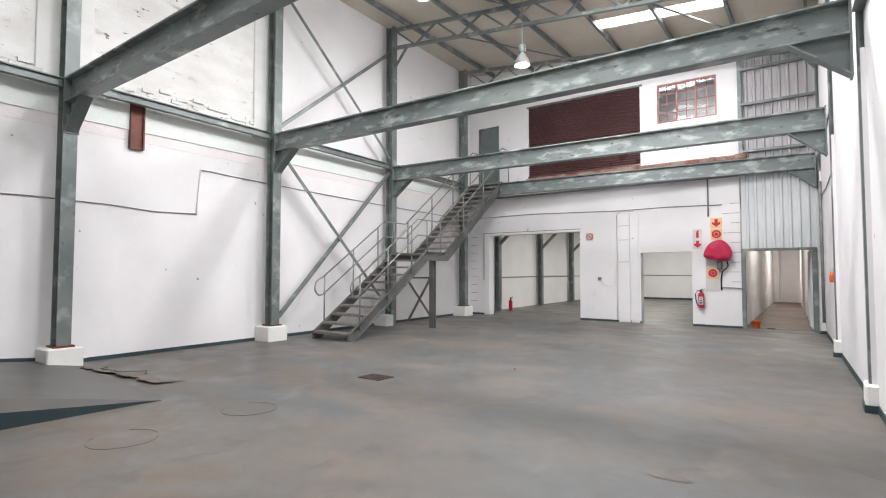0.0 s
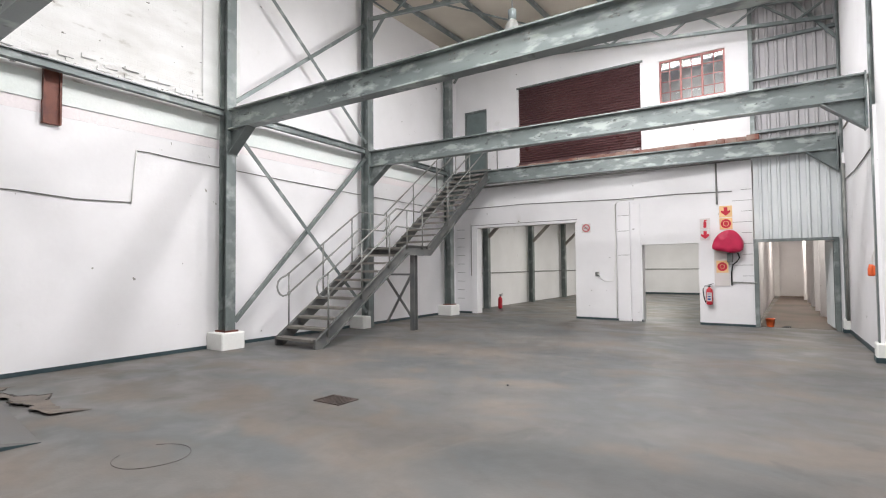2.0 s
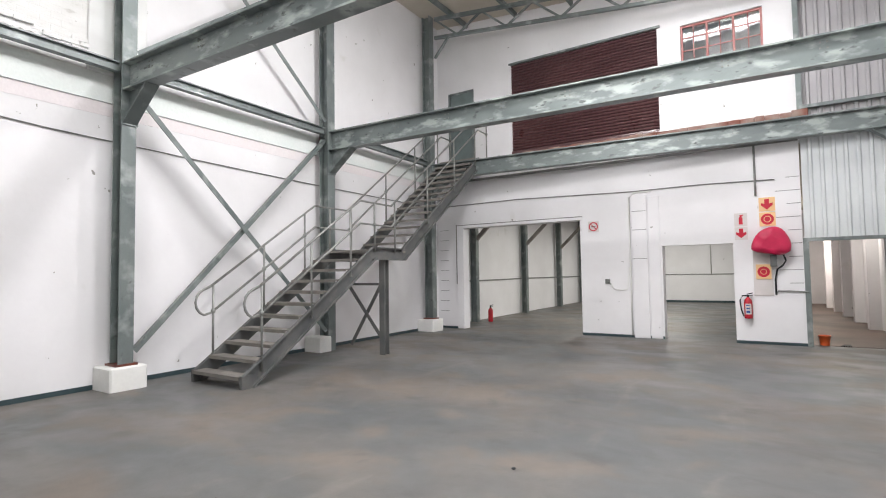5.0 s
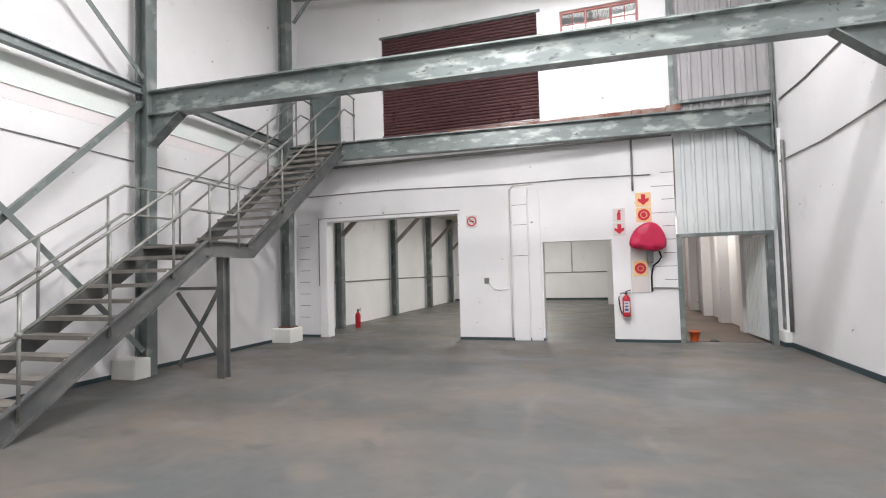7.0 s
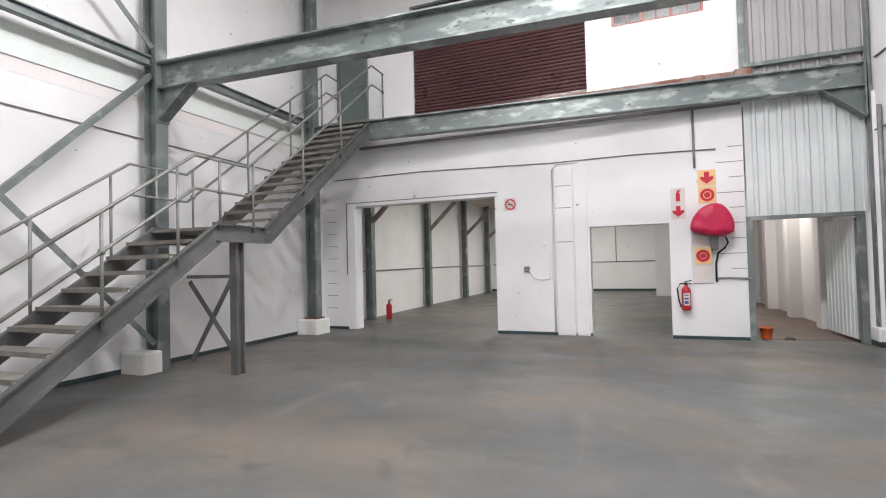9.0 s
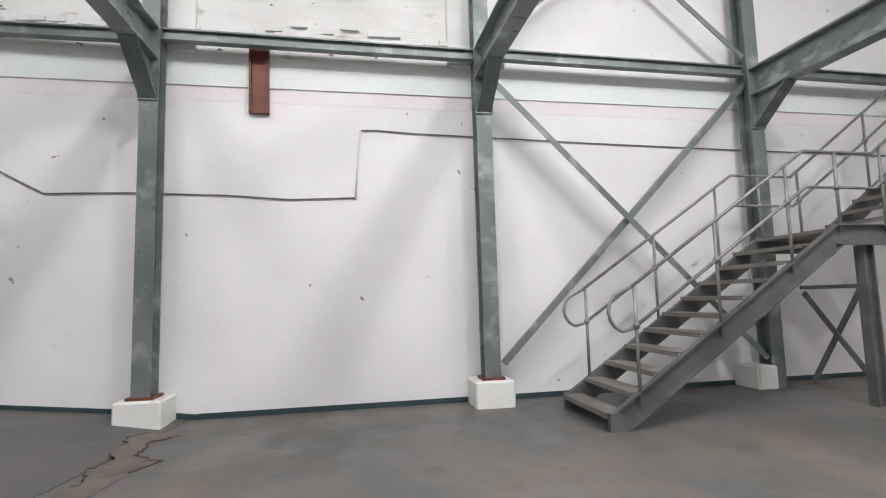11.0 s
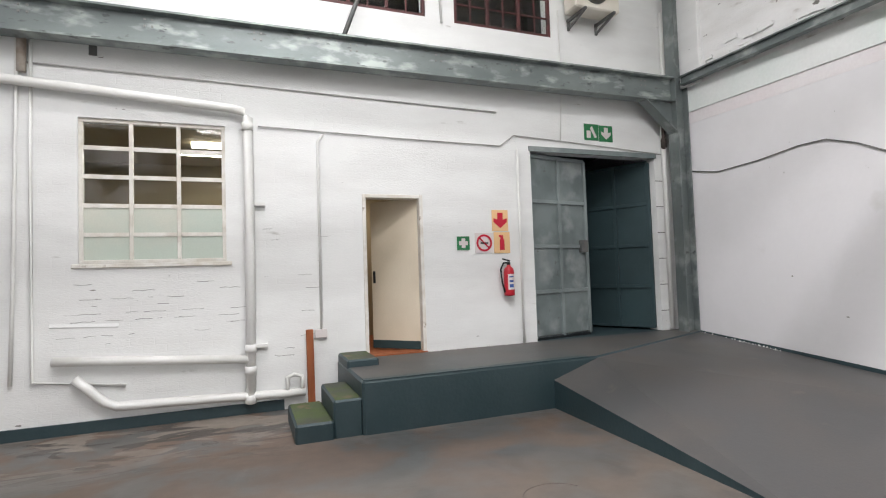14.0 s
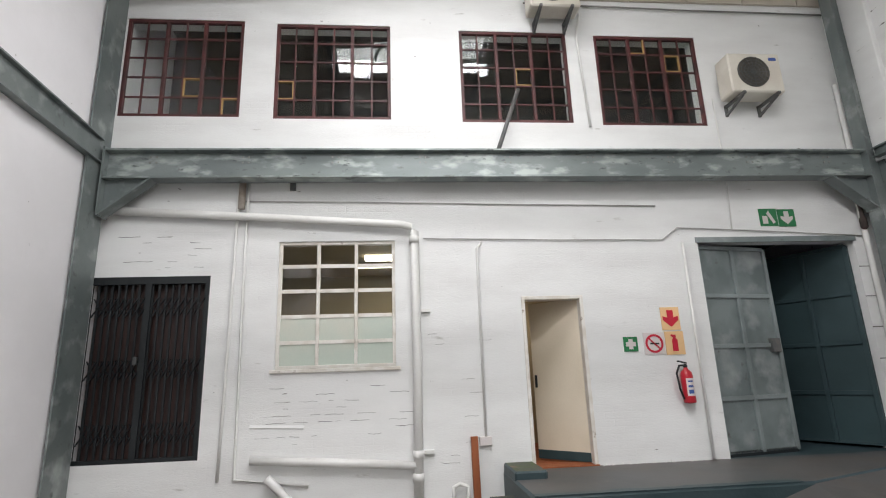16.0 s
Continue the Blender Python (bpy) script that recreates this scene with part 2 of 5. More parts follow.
CREAM = material("cream_door_paint", (0.74, 0.66, 0.53), (0.68, 0.6, 0.47), 1.0, 0.45, bump=0.04)
OFFICE = material("office_wall", (0.4, 0.33, 0.22), (0.34, 0.28, 0.19), 1.0, 0.7)
BLACK = material("black_gate_paint", (0.007, 0.01, 0.012), (0.011, 0.015, 0.017), 5.0, 0.6)
BROWNDOOR = material("dark_brown_timber", (0.042, 0.018, 0.014), (0.026, 0.012, 0.01), 2.0, 0.55, stretch=(6, 6, 0.6))
RED = material("red_paint", (0.5, 0.015, 0.03), (0.44, 0.012, 0.025), 5.0, 0.3, bump=0.02)
PINKRED = material("crimson_vinyl", (0.56, 0.012, 0.075), (0.47, 0.01, 0.06), 4.0, 0.45, bump=0.3, fine=12)
ORANGE = material("orange_plastic", (0.75, 0.13, 0.03), (0.65, 0.11, 0.03), 5.0, 0.4, bump=0.03)
YELLOW = material("yellow_sign", (0.8, 0.53, 0.27), (0.77, 0.5, 0.25), 3.0, 0.5, bump=0)
SIGNWHITE = material("white_sign", (0.68, 0.63, 0.62), (0.63, 0.59, 0.57), 3.0, 0.5, bump=0)
SIGNGREEN = material("green_sign", (0.02, 0.2, 0.07), (0.02, 0.17, 0.06), 3.0, 0.5, bump=0)
SIGNRED = material("red_sign_ink", (0.56, 0.012, 0.04), (0.5, 0.012, 0.035), 3.0, 0.5, bump=0)
PVC = material("white_pvc_pipe", (0.8, 0.8, 0.78), (0.72, 0.72, 0.69), 2.0, 0.35, bump=0.05)
CABLE = material("grey_cable", (0.16, 0.16, 0.155), (0.24, 0.23, 0.22), 3.0, 0.6)
PLINTH = material("white_plinth_paint", (0.82, 0.82, 0.8), (0.74, 0.74, 0.71), 1.5, 0.55, bump=0.3, fine=25)
ACBODY = material("cream_casing", (0.7, 0.67, 0.59), (0.62, 0.58, 0.5), 3.0, 0.45, bump=0.03)
FANSHADE = material("fan_opening_shade", (0.07, 0.064, 0.054), (0.1, 0.09, 0.075), 5.0, 0.5)
TIMBER = material("orange_brown_timber", (0.33, 0.1, 0.035), (0.26, 0.075, 0.025), 3.0, 0.6, stretch=(4, 4, 0.5))
FROST = material("frosted_green_pane", (0.52, 0.59, 0.52), (0.6, 0.61, 0.53), 1.5, 0.35, bump=0.05)
WINWHITE = material("old_white_window_paint", (0.78, 0.76, 0.71), (0.66, 0.62, 0.55), 6.0, 0.55, bump=0.4, c=(0.3, 0.24, 0.18), cscale=9, clow=0.66, chigh=0.74)
# green and pink reflections on the wall are put into these two colours
GREENBAND = material("green_reflection_tint", (0.735, 0.785, 0.76), (0.78, 0.8, 0.785), 1.2, 0.55, bump=0.2, fine=25)
PINKBAND = material("pink_reflection_tint", (0.79, 0.735, 0.745), (0.8, 0.775, 0.78), 1.2, 0.55, bump=0.2, fine=25)
STAIN = material("brown_floor_stain", (0.155, 0.125, 0.103), (0.1, 0.085, 0.074), 3.0, 0.6, bump=0.3)
PALECABLE = material("pale_grey_cable", (0.42, 0.41, 0.39), (0.55, 0.54, 0.52), 3.0, 0.6)
CRACK = material("dark_crack", (0.065, 0.058, 0.052), rough=0.8)
LABELBLUE = material("blue_label_ink", (0.04, 0.09, 0.3), rough=0.4)
GLASS = bpy.data.materials.new("window_glass")
GLASS.use_nodes = True
gp = GLASS.node_tree.nodes["Principled BSDF"]
gp.inputs["Transmission Weight"].default_value, gp.inputs["Roughness"].default_value = 1.0, 0.03
gp.inputs["Base Color"].default_value, gp.inputs["IOR"].default_value = (0.85, 0.88, 0.86, 1), 1.5


# ---- geometry helpers ----
class Geo:
    """Vertices in plan units and faces, gathered into one mesh."""

    def __init__(self):
        self.v, self.f = [], []

    def add(self, pts, faces):
        k = len(self.v)
        self.v += [tuple(p) for p in pts]
        self.f += [tuple(k + i for i in q) for q in faces]
        return self

    def box(self, x0, y0, z0, x1, y1, z1):
        return self.prism([(x0, y0), (x1, y0), (x1, y1), (x0, y1)], z0, z1)

    def prism(self, poly, z0, z1):
        n = len(poly)
        pts = [(x, y, z0) for x, y in poly] + [(x, y, z1) for x, y in poly]
        return self.add(pts, [tuple(range(n)), tuple(range(n, 2 * n))] + [(i, (i + 1) % n, n + (i + 1) % n, n + i) for i in range(n)])

    def sweep(self, prof, p0, p1, side, up):
        """A profile of (side, up) pairs pushed from p0 to p1."""
        n = len(prof)
        pts = [Vector(p) + side * a + up * b for p in (p0, p1) for a, b in prof]
        return self.add(pts, [tuple(range(n)), tuple(range(n, 2 * n))] + [(i, (i + 1) % n, n + (i + 1) % n, n + i) for i in range(n)])

    def bar(self, p0, p1, w, h, up=(0, 0, 1)):
        d = (Vector(p1) - Vector(p0)).normalized()
        side = d.cross(Vector(up)).normalized()
        u = side.cross(d)
        return self.sweep([(-w / 2, -h / 2), (w / 2, -h / 2), (w / 2, h / 2), (-w / 2, h / 2)], p0, p1, side, u)

    def ibeam(self, p0, p1, h, w, tf=0.022, tw=0.016, up=(0, 0, 1)):
        d = (Vector(p1) - Vector(p0)).normalized()
        side = d.cross(Vector(up)).normalized()
        u = side.cross(d)
        a, b, t = w / 2, h / 2, tw / 2
        return self.sweep([(-a, -b), (a, -b), (a, -b + tf), (t, -b + tf), (t, b - tf), (a, b - tf), (a, b), (-a, b), (-a, b - tf),
                           (-t, b - tf), (-t, -b + tf), (-a, -b + tf)], p0, p1, side, u)

    def angle_bar(self, p0, p1, w, t=0.012, up=(0, 0, 1)):
        d = (Vector(p1) - Vector(p0)).normalized()
        side = d.cross(Vector(up)).normalized()
        u = side.cross(d)
        return self.sweep([(0, -w / 2), (t, -w / 2), (t, w / 2 - t), (w, w / 2 - t), (w, w / 2), (0, w / 2)], p0, p1, side, u)

    def tube(self, pts, r, n=8):
        pts = [Vector(p) for p in pts]
        rings = []
        ref = Vector((0.31, 0.17, 0.93))
        for i, p in enumerate(pts):
            d = (pts[min(i + 1, len(pts) - 1)] - pts[max(i - 1, 0)]).normalized()
            s = d.cross(ref).normalized()
            u = s.cross(d)
            rings.append([p + (s * math.cos(a) + u * math.sin(a)) * r for a in (2 * math.pi * j / n for j in range(n))])
        faces = [tuple(range(n)), tuple(range((len(pts) - 1) * n, len(pts) * n))]
        for i in range(len(pts) - 1):
            faces += [(i * n + j, i * n + (j + 1) % n, (i + 1) * n + (j + 1) % n, (i + 1) * n + j) for j in range(n)]
        return self.add([q for g in rings for q in g], faces)

    def lathe(self, prof, x, y, n=16):
        """A profile of (radius, z) turned about the upright through x, y."""
        m = len(prof)
        pts = [(x + r * math.cos(2 * math.pi * j / n), y + r * math.sin(2 * math.pi * j / n), z) for r, z in prof for j in range(n)]
        faces = [tuple(range(n)), tuple(range((m - 1) * n, m * n))]
        for i in range(m - 1):
            faces += [(i * n + j, i * n + (j + 1) % n, (i + 1) * n + (j + 1) % n, (i + 1) * n + j) for j in range(n)]
        return self.add(pts, faces)

    def disc_y(self, x, y, z, r0, r1, t=0.004, n=24):
        """A ring or disc that faces along y."""
        pts, faces = [], []
        for j in range(n):
            a = 2 * math.pi * j / n
            for r in (r0, r1):
                pts += [(x + r * math.cos(a), y - t, z + r * math.sin(a)), (x + r * math.cos(a), y + t, z + r * math.sin(a))]
        for j in range(n):
            a, b = 4 * j, 4 * ((j + 1) % n)
            faces += [(a, b, b + 2, a + 2), (a + 1, a + 3, b + 3, b + 1), (a + 2, b + 2, b + 3, a + 3), (a, a + 1, b + 1, b)]
        return self.add(pts, faces)

    def panel_xz(self, poly, y0, y1):
        n = len(poly)
        pts = [(x, y0, z) for x, z in poly] + [(x, y1, z) for x, z in poly]
        return self.add(pts, [tuple(range(n)), tuple(range(n, 2 * n))] + [(i, (i + 1) % n, n + (i + 1) % n, n + i) for i in range(n)])

    def corrugated(self, p0, p1, z0, z1, pitch=0.2, depth=0.035, t=0.008):
        p0, p1 = Vector(p0), Vector(p1)
        d = p1 - p0
        length = d.length
        d.normalize()
        nrm = Vector((-d.y, d.x))
        line, s = [], 0.0
        while s < length:
            for ds, o in ((0, 0), (0.55, 0), (0.66, depth), (0.89, depth)):
                if s + ds * pitch < length:
                    line.append(p0 + d * (s + ds * pitch) + nrm * o)
            s += pitch
        line.append(p1)
        for a, b in zip(line, line[1:]):
            self.prism([tuple(a), tuple(b), tuple(b + nrm * t), tuple(a + nrm * t)], z0, z1)
        return self


def mesh_ob(name, geo, mat, parent=None, at=None, bevel=0.0, smooth=False, mat2=None):
    """An object from a Geo; at: its origin in plan units; mat2: for faces that do not look up."""
    o3 = Vector(at) if at else Vector((0, 0, 0))
    me = bpy.data.meshes.new(name)
    me.from_pydata([tuple((Vector(p) - o3) * K) for p in geo.v], [], geo.f)
    bm = bmesh.new()
    bm.from_mesh(me)
    bmesh.ops.recalc_face_normals(bm, faces=bm.faces)
    bm.to_mesh(me)
    bm.free()
    me.materials.append(mat)
    if mat2:
        me.materials.append(mat2)
        for q in me.polygons:
            q.material_index = 0 if q.normal.z > 0.7 else 1
    if smooth:
        for q in me.polygons:
            q.use_smooth = len(q.vertices) == 4
    o = new(name, me)
    o.location = o3 * K
    if parent:
        o.parent = parent
        o.matrix_parent_inverse = Matrix.Translation(-parent.location)
    if bevel:
        md = o.modifiers.new("edge", "BEVEL")
        md.width, md.segments, md.limit_method = bevel, 1, "ANGLE"
    return o


def thing(name, at, label, category, group=""):
    e = new(name)
    e.location = Vector(at) * K
    return tagged(e, label, category, group)


def setting(name, geo, mat, label, category="", **kw):
    return tagged(mesh_ob(name, geo, mat, **kw), label, category or name.split("_")[0], kind="structure")


def xl(y):
    """The left wall's face."""
    return -10.35 - 0.03 * (y - 5.5)


def xr(y):
    """The right wall's face."""
    return 1.15 - 0.045 * (y + 1.2)


def xc(y):
    """The left columns' middle."""
    return -10.0 - 0.028 * (y - 3.6) - (0.12 if y < 0 else 0.0)


def roof(x):
    """The roof lining's height."""
    return 8.55 - 0.09 * (x + 3.2)


YB, YU, YF = 17.1, 17.22, -1.2
LEFT = [-0.88, 3.6, 7.8, 12.07, 16.2]
RIGHT = [-0.95, 3.55, 8.05, 12.65, 16.95]

# ---- floor ----
setting("floor", Geo().box(-13, -6, -0.3, 3, 34, 0), FLOOR, "grey painted concrete floor with worn brown patches", "floor")
setting("floor_corridor", Geo().prism([(-1.5, 17.35), (0.33, 17.35), (-0.3, 34), (-1.5, 34)], 0, 0.006), BROWNFLOOR,
        "brown dusty concrete corridor floor", "floor")
plat = Geo().prism([(-4.15, YF), (-4.15, 0.38), (-7.15, 0.38), (-11, -1.1), (-11, YF)], -0.1, 0.57)
setting("floor_platform", plat, PLATFLOOR, "raised concrete platform with dark teal painted sides", "platform", mat2=TEAL, bevel=0.025)
ramp = Geo()
rp = [(-6.5, 0.37, 0.34), (-7.15, 0.37, 0.55), (-11, -1.11, 0.55), (-11, 4.1, 0.004), (-6.38, 3.5, 0.004)]
ramp.add(rp + [(x, y, -0.1) for x, y, z in rp],
         [(0, 1, 4), (1, 2, 3), (1, 3, 4), (0, 4, 9, 5), (1, 0, 5, 6), (2, 1, 6, 7), (3, 2, 7, 8), (4, 3, 8, 9), (5, 6, 7, 8, 9)])
setting("floor_ramp", ramp, PLATFLOOR, "sloping concrete ramp with a dark teal painted side", "ramp", mat2=TEAL)
# teal paint carried over the platform's edge
random.seed(5)
inner = [(-4.17 - 0.15 * k, 0.25 + random.uniform(-0.025, 0.03)) for k in range(20)]
te = Geo()
for (xa, ya), (xb, yb) in zip(inner, inner[1:]):
    te.prism([(xa, 0.37), (xb, 0.37), (xb, yb), (xa, ya)], 0.566, 0.575)
setting("trim_platform_edge", te, TEAL, "dark teal paint carried over the platform edge", "trim")
for i, (xa, xb, zt) in enumerate([(-3.46, -3.85, 0.19), (-3.85, -4.16, 0.39)]):
    setting("step_%d" % (i + 1), Geo().box(xb, -0.62, -0.05, xa, 0.36 - 0.02 * i, zt), MOSS, "mossy concrete step with dark teal sides", "step",
            mat2=TEAL, bevel=0.02)
setting("step_3", Geo().box(-4.55, YF, 0.5, -4.16, -0.5, 0.66), MOSS, "mossy raised concrete edge beside the door", "step", mat2=TEAL, bevel=0.02)

# ---- walls ----
wl = Geo()
wl.prism([(xl(-6), -6), (xl(34), 34), (xl(34) - 0.35, 34), (xl(-6) - 0.35, -6)], -0.2, 10)
wall_left = setting("wall_left", wl, WHITE, "tall white painted wall with stains and a rough upper part", "wall")
wr = Geo()
wr.prism([(xr(-6), -6), (xr(34), 34), (xr(34) + 0.35, 34), (xr(-6) + 0.35, -6)], -0.2, 10)
setting("wall_right", wr, WHITE, "tall plain white painted wall", "wall")


def holed_wall(g, x0, x1, z0, z1, ya, yb, holes):
    """A wall along x with openings (xa, xb, za, zb), built of blocks round them."""
    xs = sorted({x0, x1, *[h[0] for h in holes], *[h[1] for h in holes]})
    for a, b in zip(xs, xs[1:]):
        cuts = sorted((h[2], h[3]) for h in holes if h[0] <= a and h[1] >= b)
        z = z0
        for c0, c1 in cuts:
            if c0 > z:
                g.box(a, ya, z, b, yb, c0)
            z = max(z, c1)
        if z < z1:
            g.box(a, ya, z, b, yb, z1)
    return g


O1, O2 = (-9.78, -6.27, -0.1, 2.94), (-4.3, -2.83, -0.1, 2.19)
setting("wall_back_lower", holed_wall(Geo(), -11.2, -1.55, -0.2, 4.36, YB, YB + 0.3, [O1, O2]), WHITE,
        "white painted block wall with two openings", "wall")
UW = (-3.76, -2.09, 6.2, 7.42)
setting("wall_back_upper", holed_wall(Geo(), -11.2, -1.5, 4.3, 9.8, YU, YU + 0.3, [(-8.2, -4.28, 4.98, 7.52), UW, (-10.3, -9.42, 4.9, 7.08)]), WHITE,
        "white painted upper wall above the ledge", "wall")
GD, DD, GT, LW = (-9.72, -7.24, 0.4, 3.57), (-5.42, -4.54, 0.5, 2.81), (-0.34, 1.2, 0.86, 3.18), (-2.8, -1.22, 1.92, 3.64)
UWS = [(-0.57, 1.12, 5.52, 7.13), (-2.77, -1.05, 5.5, 7.1), (-5.56, -3.84, 5.47, 7.05), (-7.72, -6.02, 5.44, 7.02)]
setting("wall_front", holed_wall(Geo(), -11.2, 2.2, -0.2, 10, YF - 0.28, YF, [GD, DD, GT, LW, *UWS]), BRICKWHITE,
        "white painted brick wall with doors and two rows of windows", "wall")
# corrugated cladding over the corridor mouth
setting("wall_cladding_lower", Geo().corrugated((-1.52, YB + 0.02), (0.33, YB + 0.02), 2.22, 4.62, 0.2, -0.035), CORR,
        "pale grey corrugated steel cladding over the corridor opening", "cladding")
setting("wall_cladding_upper", Geo().corrugated((-1.5, YU + 0.02), (0.36, YU + 0.02), 4.6, 9.8, 0.2, -0.035), CORRUP,
        "dull grey corrugated steel cladding with girts", "cladding")
gi = Geo()
for z in (5.0, 6.35, 7.35):
    gi.bar((-1.5, YU - 0.07, z), (0.36, YU - 0.07, z), 0.1, 0.07)
gi.bar((-1.5, YU - 0.06, 4.9), (-1.5, YU - 0.06, 8.5), 0.07, 0.1, (1, 0, 0))
gi.bar((-0.6, YU - 0.14, 8.2), (0.3, YU - 0.14, 7.0), 0.07, 0.07)
setting("trim_girts", gi, STEEL, "grey steel girts across the cladding", "girt")

# far rooms behind the openings
fr = Geo()
fr.box(-11.8, 32.6, -0.2, -1.5, 32.9, 4.4)
setting("wall_far_room", fr, WHITE, "white wall at the end of the back room", "wall")
setting("wall_partition", Geo().prism([(-1.55, 17.4), (-1.75, 17.4), (-1.95, 33), (-1.75, 33)], -0.2, 4.4), WHITE,
        "white partition between back room and corridor", "wall")
setting("wall_corridor_end", Geo().box(-2, 33, -0.2, 1, 33.2, 4.4), WHITE, "warm white wall at the corridor end", "wall")
setting("ceiling_far_room", Geo().box(-11.8, 17.4, 4.3, 0.6, 33.2, 4.5), ROOF, "plain ceiling of the back rooms", "ceiling")
setting("wall_pier", Geo().box(-3.15, 29.0, -0.1, -2.6, 29.35, 4.3), WHITE, "white square pier in the back room", "pier")
for i, y in enumerate((19.2, 21.4, 23.6, 25.8, 28.0, 30.2)):
    setting("wall_corridor_pier_%d" % (i + 1), Geo().box(xr(y) - 0.25, y - 0.2, -0.1, xr(y) + 0.1, y + 0.2, 4.3), WHITE,
            "white pier along the corridor wall", "pier")
# rooms behind the front wall
bx = Geo()
bx.box(-3.9, -4.6, 0, 1.6, -4.4, 4.2).box(-3.95, -4.6, 0, -3.8, -1.5, 4.2).box(-6.3, -4.0, 0.4, -3.95, -3.8, 4.2).box(-6.35, -4, 0.4, -6.2, -1.5, 4.2)
bx.box(-6.35, -4.6, 3.75, 1.6, -1.48, 3.9)
setting("wall_office", bx, OFFICE, "tan walls of the office behind the window", "wall")
# no lamp in the passage; its dimness is put into the wall colour
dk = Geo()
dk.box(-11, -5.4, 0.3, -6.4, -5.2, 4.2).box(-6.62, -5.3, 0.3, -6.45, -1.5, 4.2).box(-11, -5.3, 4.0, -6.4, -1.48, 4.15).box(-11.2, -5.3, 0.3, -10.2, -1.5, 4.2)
setting("wall_passage", dk, DARKDOOR, "passage walls, dimness put into their dark blue grey colour", "wall")
setting("floor_passage", Geo().box(-10.3, -5.3, 0.3, -6.5, -1.2, 0.565), TEAL, "dark green passage floor", "floor")
setting("floor_office", Geo().box(-6.3, -4.4, 0.3, -4.2, -1.2, 0.56), TIMBER, "brown timber office floor", "floor")
# closed box behind the upper windows, its darkness put into the colour
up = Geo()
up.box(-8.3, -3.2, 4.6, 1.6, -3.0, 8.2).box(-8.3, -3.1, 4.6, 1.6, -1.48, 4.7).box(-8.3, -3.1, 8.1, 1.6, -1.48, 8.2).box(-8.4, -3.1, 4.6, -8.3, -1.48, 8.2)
setting("wall_upper_office", up, DARKROOM, "box behind the upper windows, coloured dark for unlit rooms", "wall")

# ---- roof ----
rg = Geo()
SKYX = (-4.85, -1.55)
strips = sorted(SKYLIGHTS, key=lambda s: s[1])
edge = -6.0


def roof_slab(g, xa, xb, ya, yb):
    g.add([(x, y, roof(x) + dz) for dz in (0, 0.12) for x, y in ((xa, ya), (xb, ya), (xb, yb), (xa, yb))],
          [(0, 1, 2, 3), (4, 5, 6, 7), (0, 1, 5, 4), (1, 2, 6, 5), (2, 3, 7, 6), (3, 0, 4, 7)])


for sx, sy in strips:
    roof_slab(rg, -11.5, 2.2, edge, sy - 0.3)
    roof_slab(rg, -11.5, SKYX[0], sy - 0.3, sy + 0.3)
    roof_slab(rg, SKYX[1], 2.2, sy - 0.3, sy + 0.3)
    edge = sy + 0.3
roof_slab(rg, -11.5, 2.2, edge, 18)
setting("ceiling", rg, ROOF, "cream roof lining on steel purlins", "ceiling")
for i, (sx, sy) in enumerate(strips):
    sg = Geo()
    n = 14
    for j in range(n):
        xa, xb = [SKYX[0] + (SKYX[1] - SKYX[0]) * q / n for q in (j, j + 1)]
        sg.add([(x, y, roof(x) + 0.03 + dz) for dz in (0, 0.02) for x, y in ((xa, sy - 0.3), (xb - 0.02, sy - 0.3), (xb - 0.02, sy + 0.3), (xa, sy + 0.3))],
               [(0, 1, 2, 3), (4, 5, 6, 7), (0, 1, 5, 4), (1, 2, 6, 5), (2, 3, 7, 6), (3, 0, 4, 7)])
    setting("window_skylight_%d" % (i + 1), sg, SKYPANEL, "bright translucent skylight sheet in the roof", "skylight")
# cream boarded fascia at the front wall's head
fa = Geo()
for j in range(12):
    fa.box(-10.6 + j * 0.98, YF + 0.01, 7.66, -10.6 + j * 0.98 + 0.96, YF + 0.05, 8.6)
setting("trim_fascia", fa, ROOF, "cream boarded strip at the wall head", "fascia")


def truss(ya, yb):
    """A light lattice girder from the left column at ya to the right one at yb."""
    def at(s, dz):
        x = -10.1 + s * (xr(yb) + 10.0)
        return (x, ya + (yb - ya) * s, roof(x) + dz)
    e = thing("roof_truss", at(0.5, -0.7), "grey steel lattice roof truss", "truss", "roof trusses")
    g = Geo()
    g.bar(at(0, -0.2), at(1, -0.2), 0.1, 0.09).bar(at(0, -0.75), at(1, -0.75), 0.1, 0.08)
    mesh_ob("chord", g, STEEL, e, at(0.5, -0.7))
    w = Geo()
    n = 14
    for j in range(n):
        a, b = (-0.75, -0.2) if j % 2 else (-0.2, -0.75)
        w.bar(at(j / n, a), at((j + 1) / n, b), 0.05, 0.05)
    w.bar(at(0.0, -1.35), at(0.045, -0.75), 0.06, 0.06)
    mesh_ob("web", w, STEEL, e, at(0.5, -0.7))


for ya, yb in zip(LEFT, RIGHT):
    truss(ya, yb)
for i in range(7):
    x = -9.6 + i * 1.62
    g = Geo().bar((x, -1.2, roof(x) - 0.09), (x, 17.2, roof(x) - 0.09), 0.07, 0.14)
    for j in range(4):
        ya = LEFT[j]
        g.bar((x, ya, roof(x) - 0.72), (x + 1.6, ya + 4.2, roof(x + 1.6) - 0.2), 0.035, 0.035) if i % 3 == 1 else None
    setting("trim_purlin_%d" % (i + 1), g, STEEL, "grey steel roof purlin", "purlin")


